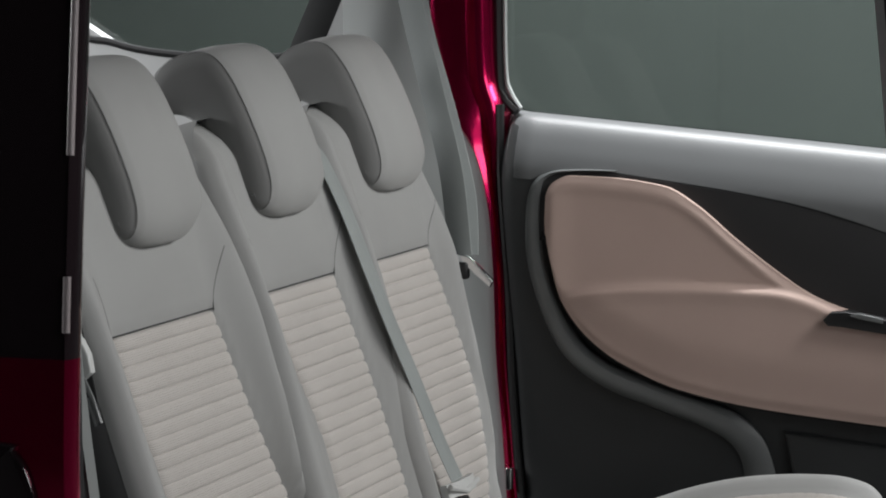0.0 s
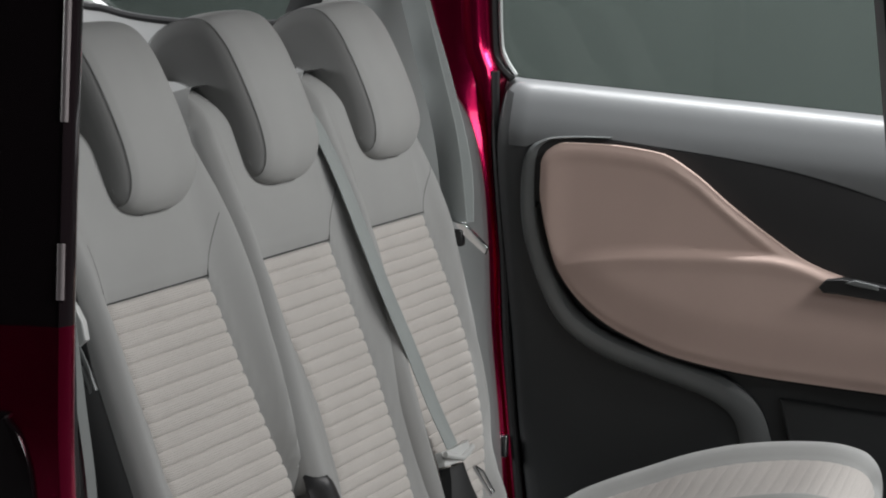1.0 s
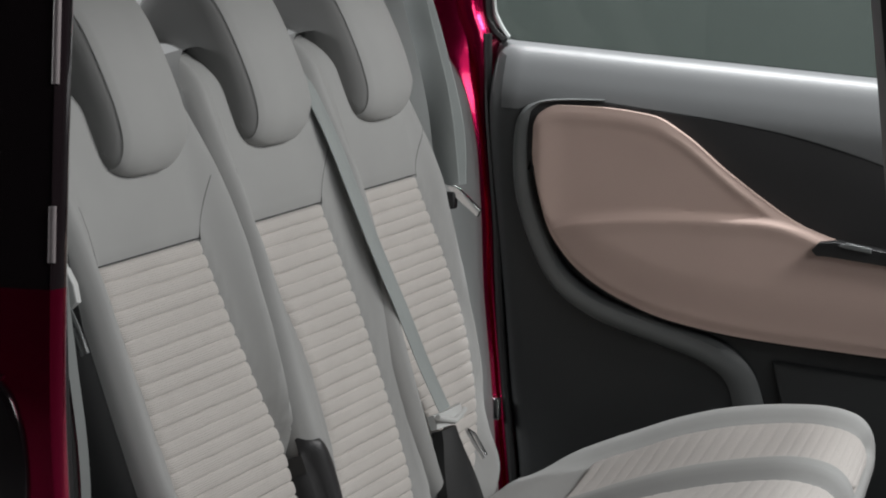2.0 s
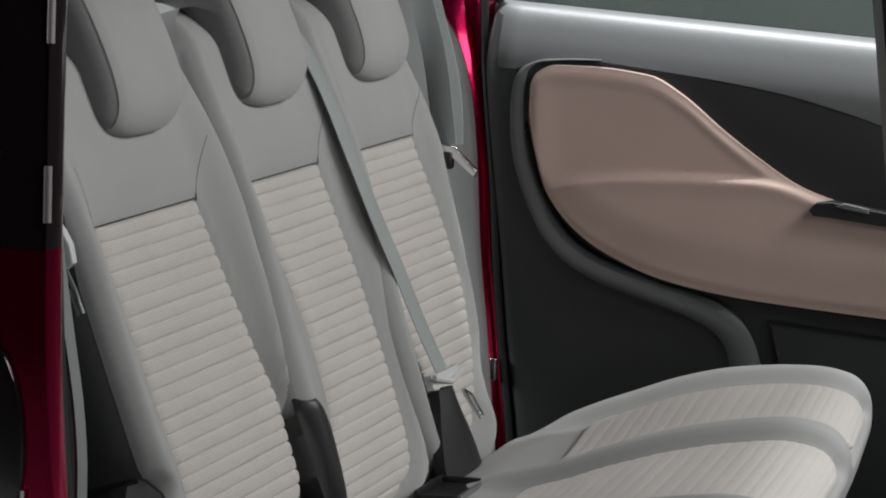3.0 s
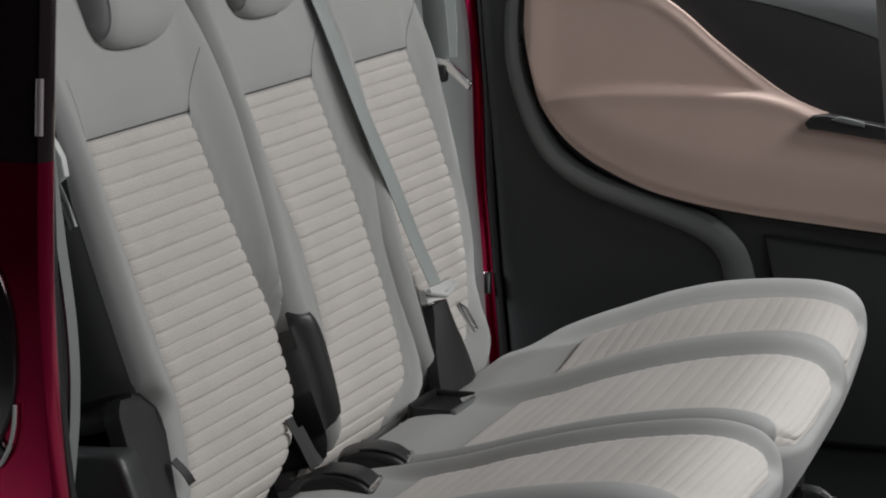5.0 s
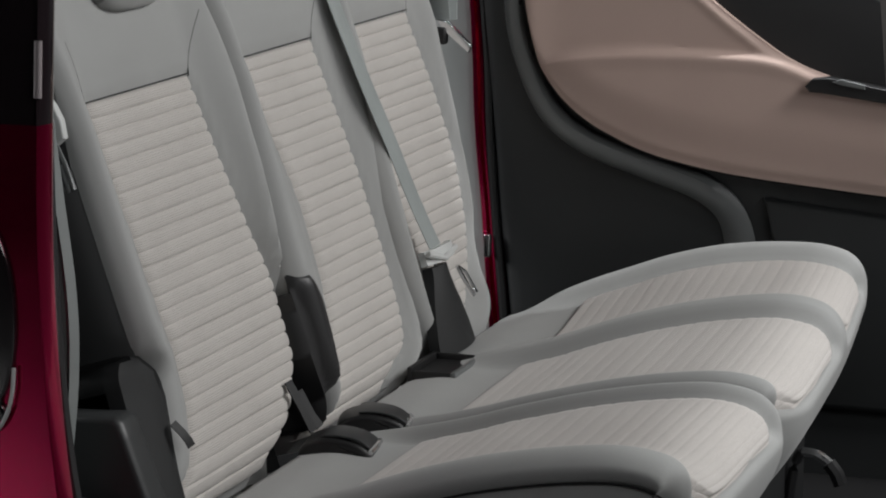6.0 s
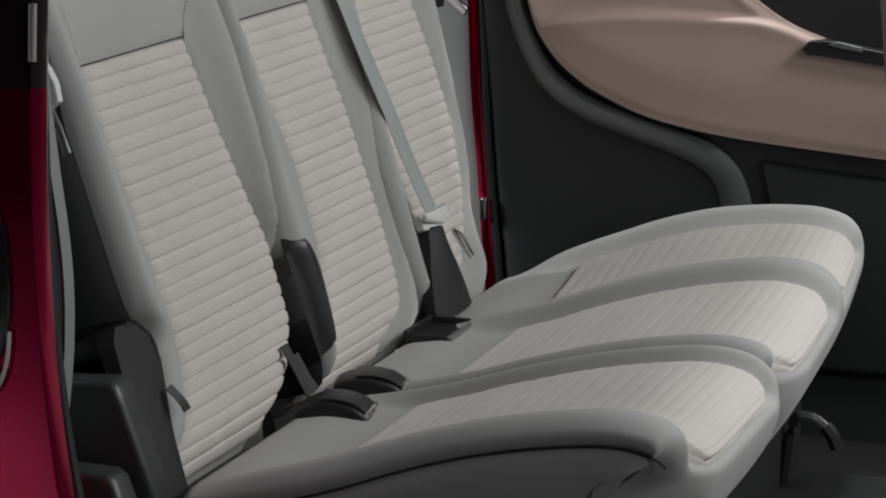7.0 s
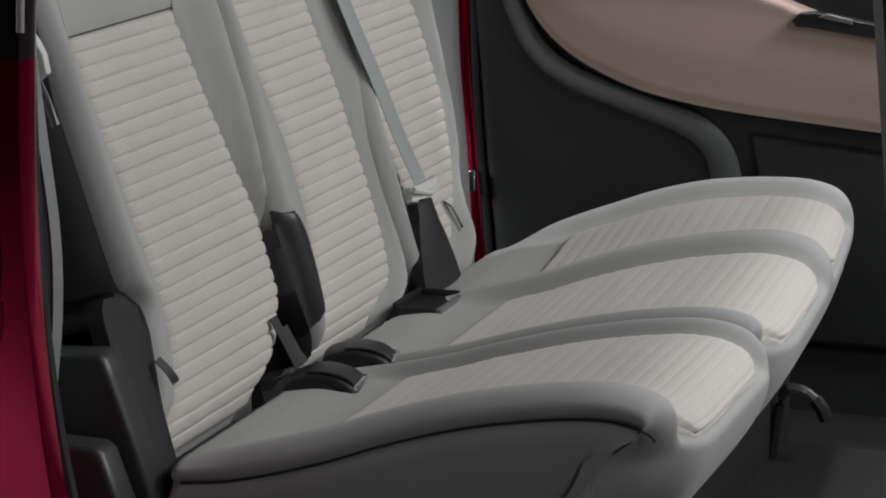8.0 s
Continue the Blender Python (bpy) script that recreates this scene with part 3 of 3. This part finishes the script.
    part("far_pillar", sheet(rows, (0, 0.02, 0)), RED, body, "glossy dark red door pillar")
    # far side trim with a quarter window
    part("side_trim", prism([(-1.4, 0.3), (-0.12, 0.3), (-0.12, 1.2), (-0.12, 1.31), (-0.12, 1.84), (-0.20, 1.84), (-0.235, 1.425), (-0.30, 1.388), (-0.5, 1.388), (-0.65, 1.408), (-0.745, 1.465), (-0.78, 1.84), (-1.4, 1.84)], 0.83, 0.86), LIGHT_TRIM, body, "pale grey side trim round a quarter window", smooth=False)
    part("pillar_trim", sheet([[Vector((x, 0.80 + d, z)) for x, d in ((-0.2, 0.03), (-0.17, 0.0), (-0.09, -0.008), (-0.04, 0.0), (lerp_table([(0.5, 0.13), (0.9, 0.099), (1.1, 0.089), (1.18, 0.074), (1.24, 0.051), (1.308, 0.001), (1.358, -0.02), (1.5, -0.028)], z), 0.006))] for z in (0.5, 0.9, 1.0, 1.1, 1.15, 1.2, 1.23, 1.26, 1.29, 1.32, 1.5, 1.84)], (0, 0.012, 0)), TRIM, body, "green-grey plastic pillar trim")
    part("rear_wall", block(-1.42, -1.4, -0.86, 0.86, 0.2, 1.05), SHELL, body, smooth=False)
    q = part("quarter_window", prism([(-0.24, 1.84), (-0.24, 1.40), (-0.30, 1.37), (-0.7, 1.37), (-0.82, 1.45), (-0.82, 1.84)], 0.862, 0.866), GLASS, body, "tinted quarter window glass")
    q.visible_shadow = False
    seal = spline([(-0.245, 0.828, 1.84), (-0.245, 0.828, 1.46), (-0.262, 0.828, 1.405), (-0.34, 0.828, 1.390), (-0.5, 0.828, 1.391), (-0.65, 0.828, 1.412), (-0.74, 0.828, 1.47), (-0.775, 0.828, 1.84)], 6)
    part("window_seal", tube(seal, 0.007, 8), RUBBER, body, "black rubber window seal")
    # near B-pillar at the front of the doorway
    part("door_pillar", sheet([[Vector((x + (1.53 - z) * 0.1, y, z)) for x, y in ((1.056, -0.70), (1.075, -0.80), (1.095, -0.85), (1.4, -0.88))] for z in (0.25, 0.6, 0.95, 1.2, 1.53, 1.84)], (0.02, 0.02, 0)), BLACK, body, "black door pillar at the front of the doorway")
    # near pillar trim and seal inside the doorway
    part("door_seal", tube(spline([(0.10, -0.80, 1.84), (0.10, -0.80, 1.3), (0.10, -0.80, 0.95), (0.115, -0.80, 0.7), (0.15, -0.80, 0.5), (0.19, -0.80, 0.35)], 6), 0.009, 8), RUBBER, body, "black rubber doorway seal")
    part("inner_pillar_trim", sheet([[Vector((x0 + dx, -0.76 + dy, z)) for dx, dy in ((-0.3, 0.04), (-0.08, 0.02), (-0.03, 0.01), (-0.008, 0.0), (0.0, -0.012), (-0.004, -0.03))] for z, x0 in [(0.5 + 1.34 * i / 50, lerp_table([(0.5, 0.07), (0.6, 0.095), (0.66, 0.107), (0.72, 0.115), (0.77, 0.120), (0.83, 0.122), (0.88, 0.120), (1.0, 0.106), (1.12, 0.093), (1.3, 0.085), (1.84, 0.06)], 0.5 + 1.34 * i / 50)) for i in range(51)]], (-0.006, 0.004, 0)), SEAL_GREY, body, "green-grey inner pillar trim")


build_body()


# ---- the far sliding door ----
def belt_z(x):
    return 1.312 - 0.08 * x


RECESS_TOP = [(0.16, 1.15), (0.187, 1.194), (0.268, 1.206), (0.427, 1.191), (0.621, 1.163), (0.781, 1.121), (0.95, 1.05), (1.2, 0.98)]
TAN_TOP = [(0.206, 1.10), (0.209, 1.165), (0.222, 1.187), (0.25, 1.199), (0.31, 1.198), (0.416, 1.186), (0.475, 1.155), (0.543, 1.10), (0.611, 1.05), (0.669, 1.013), (0.707, 0.997), (0.8, 0.97), (0.95, 0.935), (1.1, 0.91)]
TAN_LOW = [(0.206, 1.10), (0.212, 1.06), (0.236, 0.985), (0.288, 0.919), (0.348, 0.879), (0.448, 0.84), (0.575, 0.817), (0.739, 0.802), (1.1, 0.775)]
SHELF = [(0.206, 0.978), (0.24, 0.988), (0.301, 1.003), (0.4, 1.013), (0.498, 1.016), (0.595, 1.015), (0.681, 1.003), (0.8, 0.975), (1.1, 0.93)]


def build_door():
    door = thing("sliding_door", (0.65, 0.82, 0.4), "closed sliding door with charcoal trim and a dusty tan vinyl insert", "car door")
    rows = []
    xs = [0.118, 0.122, 0.13, 0.145] + [0.165 + 0.06 * i for i in range(20)]
    for x in xs:
        top = belt_z(x)
        row = []
        for f, y in ((0.0, 0.845), (0.0, 0.832), (0.003, 0.814), (0.010, 0.801), (0.024, 0.789), (0.045, 0.777), (0.07, 0.765), (0.095, 0.757), (0.115, 0.755), (0.14, 0.758), (0.2, 0.767), (0.3, 0.776), (0.45, 0.782), (0.6, 0.785), (0.72, 0.79), (1.0, 0.795)):
            side = 0.03 * max(0, 1 - (x - 0.118) / 0.03) ** 2
            slant = lerp_table([(0.3, 0.055), (0.58, 0.034), (0.713, 0.022), (0.9, 0.009), (1.1, -0.004), (1.3, -0.002)], top - f) * max(0, 1 - (x - 0.118) / 0.25)
            row.append(Vector((x + slant, y + side, top - f)))
        rows.append(row)
    panel = part("door_trim", sheet(rows, (0, 0.03, 0)), DOOR_PLASTIC, door, "charcoal grain plastic door trim")
    # rail under the window: door plastic with its top light put into the colour
    profile = [(0.0, 0.832), (0.003, 0.814), (0.010, 0.801), (0.024, 0.789), (0.045, 0.777), (0.07, 0.765), (0.095, 0.757), (0.115, 0.755), (0.14, 0.758), (0.2, 0.767)]
    rows = []
    for x in [0.124 + 0.026 * i for i in range(46)]:
        top = belt_z(x)
        deep = top - lerp_table(RECESS_TOP, x) if x > 0.2 else 0.11
        side = 0.03 * max(0, 1 - (x - 0.118) / 0.03) ** 2
        rows.append([Vector((x, lerp_table(profile, deep * (k / 18) ** 1.5) + side - 0.003, top + 0.002 - deep * (k / 18) ** 1.5)) for k in range(19)])
    part("window_rail", sheet(rows, (0, 0.006, -0.001)), LIT_RAIL_PLASTIC, panel, "satin plastic rail under the window, top light put into its paler grey")
    part("map_pocket", prism([(0.62, 0.775), (0.72, 0.765), (1.25, 0.72), (1.25, 0.42), (0.70, 0.42)], 0.766, 0.79, 0.012), DOOR_PLASTIC, panel, "charcoal plastic map pocket")
    # dark cloth field round the insert
    rows = []
    for i in range(40):
        x = 0.19 + 1.0 * (i / 39) ** 1.3
        hi, lo = lerp_table(RECESS_TOP, x), max(lerp_table(TAN_LOW, x) - 0.006, 0.5)
        if i == 0:
            hi, lo = 1.15, 1.06
        rows.append([Vector((x, 0.7500 + 0.004 * (k in (0, 10)), lo + (hi - lo) * k / 10)) for k in range(11)])
    part("door_cloth", sheet(rows, (0, 0.01, 0)), RECESS_CLOTH, panel, "black cloth field behind the tan insert")
    # grey bezel round the rear and foot of the insert
    bez = spline([(0.33, 1.209), (0.26, 1.208), (0.213, 1.201), (0.188, 1.176), (0.182, 1.11), (0.188, 1.041), (0.214, 0.962), (0.252, 0.897), (0.317, 0.852), (0.418, 0.818), (0.512, 0.786), (0.562, 0.745), (0.582, 0.68), (0.6, 0.58)], 6)
    rows = []
    for i, p in enumerate(bez):
        d = (bez[min(i + 1, len(bez) - 1)] - bez[max(i - 1, 0)]).normalized()
        nx, nz = -d.y, d.x
        wide = lerp_table([(0, 0.0005), (12, 0.004), (20, 0.0165), (54, 0.021), (66, 0.025), (78, 0.03)], i)
        rows.append([Vector((p.x + nx * wide * s, 0.758 - h * (1 - 0.6 * step(50, 72, i)) + 0.024 * step(50, 74, i), p.y + nz * wide * s)) for s, h in ((-1, -0.004), (-0.6, 0.008), (0, 0.012), (0.6, 0.010), (1, -0.004))])
    part("bezel", sheet(rows, (0, 0.012, 0)), BEZEL, panel, "mid-grey plastic bezel sweeping under the insert")
    # tan insert with its arm rest
    rows = []
    for i in range(60):
        x = 0.206 + 0.88 * (i / 59) ** 1.7
        hi, lo, sh = lerp_table(TAN_TOP, x), lerp_table(TAN_LOW, x), lerp_table(SHELF, x)
        row = []
        for k in range(61):
            ridge = min(max(sh, lo + 0.01), hi - 0.006)
            z = lo + (ridge - lo) * k / 36 if k <= 36 else ridge + (hi - ridge) * (k - 36) / 24
            e = min(z - lo, hi - z, (x - 0.206) * 1.2 + 0.001)
            arm = 1 - step(ridge - 0.004, ridge + 0.012, z)
            scoop = step(0.016, 0.034, hi - z) * (1 - arm)
            y = 0.733 - 0.010 * arm * step(0.206, 0.25, x) - 0.003 * arm * (1 - step(0, 0.03, ridge - z)) + 0.003 * scoop * step(0.22, 0.27, x)
            y += 0.005 * (1 - step(0, 0.02, e)) + 0.012 * arm * (1 - step(0.0, 0.1, z - lo))
            row.append(Vector((x, y, z)))
        rows.append(row)
    part("door_insert", sheet(rows, (0, 0.02, 0)), TAN, panel, "dusty tan vinyl insert with a moulded arm rest")
    handle = part("door_handle", prism([(0.70, 0.975), (0.712, 0.988), (0.74, 0.99), (0.9, 0.965), (0.9, 0.945), (0.73, 0.965), (0.708, 0.966)], 0.7035, 0.74, 0.002), BLACK, door, "black recessed door release")
    part("handle_lever", prism([(0.745, 0.984), (0.76, 0.99), (0.80, 0.982), (0.80, 0.974), (0.76, 0.98)], 0.700, 0.71, 0.002), BEZEL, handle, "small grey lever")
    rows = [[Vector((x, 0.838 + 0.02 * (z - 1.3), z)) for x in (0.10, 0.5, 0.9, 1.35)] for z in (1.19, 1.5, 1.84)]
    pane = part("window_glass", sheet(rows, (0, 0.004, 0)), GLASS, door, "grey-green tinted window glass")
    pane.visible_shadow = False
    part("window_seal", tube(spline([(0.092, 0.825, 1.84), (0.094, 0.825, 1.5), (0.097, 0.825, 1.36), (0.108, 0.82, 1.325), (0.132, 0.815, 1.302)], 6), 0.009, 8), RUBBER, door, "black rubber window seal")
    part("window_bead", tube(spline([(0.106, 0.822, 1.84), (0.107, 0.822, 1.5), (0.11, 0.822, 1.37), (0.12, 0.818, 1.335), (0.14, 0.812, 1.308)], 6), 0.004, 6), TRIM, door, "thin grey window bead")
    part("door_seal", tube(spline([(0.106, 0.80, 1.315), (0.107, 0.8, 1.2), (0.122, 0.8, 1.0), (0.131, 0.8, 0.8), (0.148, 0.8, 0.6), (0.164, 0.8, 0.42)], 6), 0.008, 8), RUBBER, door, "black rubber door edge seal")
    part("outer_skin", block(0.10, 1.35, 0.865, 0.88, 0.3, 1.2), RED, door, "dark red metallic outer door skin", smooth=False)


build_door()


# ---- belts and buckles ----
def build_belts():
    b = thing("seat_belt", (0.2, 0.3, 0.7), "grey-green webbing seat belt drawn across the bench to its buckle", "seat belt", "seat belts")
    path = spline([back_point(0.245, 0.80, -0.03), back_point(0.250, 0.74, 0.004), back_point(0.254, 0.684, 0.018), back_point(0.258, 0.623, 0.027), back_point(0.264, 0.544, 0.034), back_point(0.282, 0.444, 0.039), back_point(0.315, 0.347, 0.040), back_point(0.346, 0.249, 0.040), back_point(0.372, 0.165, 0.044)], 6)
    part("webbing", ribbon(path, 0.048, 0.0025, (0, 1, 0)), WEB, b)
    tongue = [[back_point(y, v, n) for y, n in ((0.318, 0.044), (0.345, 0.056), (0.40, 0.058), (0.43, 0.05))] for v in (0.147, 0.152, 0.160, 0.170)]
    t = part("tongue", sheet(tongue, -OUT * 0.012), PALE_PLASTIC, b, "pale grey plastic belt tongue")
    part("tongue_bar", tube([back_point(0.312, 0.166, 0.052), back_point(0.36, 0.15, 0.060), back_point(0.435, 0.157, 0.052)], 0.005, 8), PALE_PLASTIC, t)
    clip = part("clip", tube([back_point(0.43, 0.125, 0.048), back_point(0.452, 0.112, 0.05), back_point(0.478, 0.072, 0.05), back_point(0.462, 0.07, 0.05), back_point(0.44, 0.102, 0.05), back_point(0.43, 0.125, 0.048)], 0.0035, 6), CHROME, b, "bright metal belt clip")
    k = thing("belt_buckle", (0.2, 0.37, 0.58), "black plastic belt buckle standing on the bench cushion", "belt buckle", "belt buckles")
    stalk = [[back_point(a + (c - a) * u, v, 0.038 + 0.014 * math.sin(math.pi * u)) for u in [j / 8 for j in range(9)]] for v, a, c in ((0.14, 0.35, 0.402), (0.12, 0.343, 0.41), (0.095, 0.326, 0.424), (0.07, 0.312, 0.436), (0.03, 0.294, 0.448), (0.0, 0.287, 0.452))]
    part("buckle_stalk", sheet(stalk, -OUT * 0.018), SHELL, k)
    f = thing("seat_belt", (0.06, 0.72, 1.0), "grey-green webbing seat belt hanging beside the far pillar", "seat belt", "seat belts")
    part("webbing", ribbon(spline([(-0.065, 0.73, 1.62), (-0.026, 0.725, 1.47), (0.014, 0.715, 1.33), (0.048, 0.71, 1.2), (0.066, 0.705, 1.06)], 6), 0.050, 0.003, (1, -0.3, 0)), WEB, f)
    part("webbing", ribbon(spline([(-0.045, 0.745, 1.62), (-0.012, 0.74, 1.45), (0.034, 0.735, 1.3), (0.072, 0.725, 1.16), (0.08, 0.715, 1.06)], 6), 0.030, 0.003, (1, 0.4, 0)), WEB, f)
    t = part("tongue", prism([(0.04, 1.066), (0.088, 1.060), (0.13, 1.020), (0.124, 1.008), (0.08, 1.043), (0.04, 1.052)], 0.69, 0.70, 0.002), CHROME, f, "bright metal belt tongue")
    part("tongue_cover", block(0.05, 0.085, 0.685, 0.705, 1.02, 1.05, 0.005), BLACK, t, "black plastic tongue cover")
    d = thing("seat_belt", (-0.2, 0.70, 1.4), "black webbing strap hanging behind the bench", "seat belt", "seat belts")
    part("webbing", ribbon(spline([(-0.16, 0.72, 1.56), (-0.195, 0.72, 1.48), (-0.24, 0.72, 1.38), (-0.28, 0.72, 1.28)], 4), 0.055, 0.003, (1, 0, 0)), DARK_WEB, d)
    n = thing("seat_belt", (0.08, -0.70, 1.0), "black webbing seat belt with a pale tongue beside the doorway", "seat belt", "seat belts")
    part("webbing", ribbon(spline([(0.050, -0.712, 1.2), (0.058, -0.712, 1.12), (0.072, -0.71, 1.05), (0.082, -0.709, 1.0)], 5), 0.014, 0.003, (1, 0.2, 0)), DARK_WEB, n)
    t = part("tongue", prism([(0.048, 1.12), (0.060, 1.118), (0.078, 1.085), (0.082, 1.062), (0.068, 1.05), (0.058, 1.075), (0.047, 1.095)], -0.722, -0.708, 0.003), PALE_PLASTIC, n, "pale plastic belt tongue")
    part("clip", tube([(0.070, -0.72, 1.055), (0.082, -0.72, 1.03), (0.094, -0.72, 1.0), (0.088, -0.72, 0.996), (0.076, -0.72, 1.03)], 0.003, 6), BEZEL, t, "grey metal clip")


def build_buckle(at, turn):
    """A squat buckle with a bright release edge."""
    b = thing("belt_buckle", at, "black belt buckle with a grey release lying on the cushions", "belt buckle", "belt buckles")
    m = Matrix.Translation(at) @ Matrix.Rotation(turn, 4, "Z")
    body = prism(spline([(-0.045, 0.0), (0.046, 0.0), (0.052, 0.010), (0.034, 0.024), (0.005, 0.031), (-0.02, 0.031), (-0.046, 0.02)], 3, True), -0.036, 0.036, 0.006)
    body.transform(m)
    p = part("housing", body, BLACK, b)
    top = prism(spline([(-0.016, 0.0325), (0.01, 0.0325), (0.034, 0.0255), (0.05, 0.014), (0.053, 0.0165), (0.036, 0.029), (0.01, 0.0355), (-0.016, 0.0355)], 3, True), -0.028, 0.028, 0.001)
    top.transform(m)
    part("top_cover", top, GREY_PLASTIC, p, "dark grey buckle top")
    bar = tube([m @ Vector((0.051, -0.034, 0.015)), m @ Vector((0.055, -0.015, 0.0185)), m @ Vector((0.055, 0.015, 0.0185)), m @ Vector((0.051, 0.034, 0.015))], 0.0038, 6)
    part("release_bar", bar, CHROME, p, "bright metal release edge")
    return b


build_belts()
build_buckle((0.262, -0.262, 0.560), 0.16)
build_buckle((0.262, -0.13, 0.562), 0.3)


def build_small_things():
    for y, foot in ((-0.222, -0.01), (-0.196, -0.03)):
        s = thing("buckle_strap", (0.22, y, 0.57), "dark grey webbing strap rising out of the seat gap", "strap", "buckle straps")
        part("webbing", ribbon([back_point(y - 0.004, 0.1 + foot, 0.012), back_point(y, 0.06 + foot, 0.02), back_point(y + 0.004, 0.012, 0.026)], 0.013, 0.003, (0.6, 0.8, 0)), RUBBER, s)
    s = thing("door_striker", (0.13, 0.78, 0.66), "small bright metal door striker on the far pillar", "door striker")
    part("plate", block(0.124, 0.136, 0.775, 0.79, 0.64, 0.68, 0.003), CHROME, s)
    lever = thing("seat_rail_handle", (0.9, 0.45, 0.42), "bright metal seat rail handle near the car floor", "handle")
    part("bar", tube(spline([(0.765, 0.45, 0.430), (0.79, 0.45, 0.427), (0.810, 0.45, 0.414)], 5), 0.008, 8), CHROME, lever)
    part("grip", tube(spline([(0.808, 0.45, 0.415), (0.82, 0.45, 0.40), (0.828, 0.45, 0.382)], 4), 0.012, 8), BLACK, lever, "black grip")
    part("stem", tube(spline([(0.765, 0.45, 0.43), (0.752, 0.45, 0.40), (0.74, 0.45, 0.30)], 4), 0.008, 8), BLACK, lever, "black handle stem")


build_small_things()
mat_thing = thing("floor_mat", (1.0, 0.1, 0.3), "dark grey rubber floor mat on the car floor", "floor mat")
part("mat_sheet", block(0.72, 1.3, -0.4, 0.55, 0.3, 0.312, 0.004), SHELL, mat_thing)
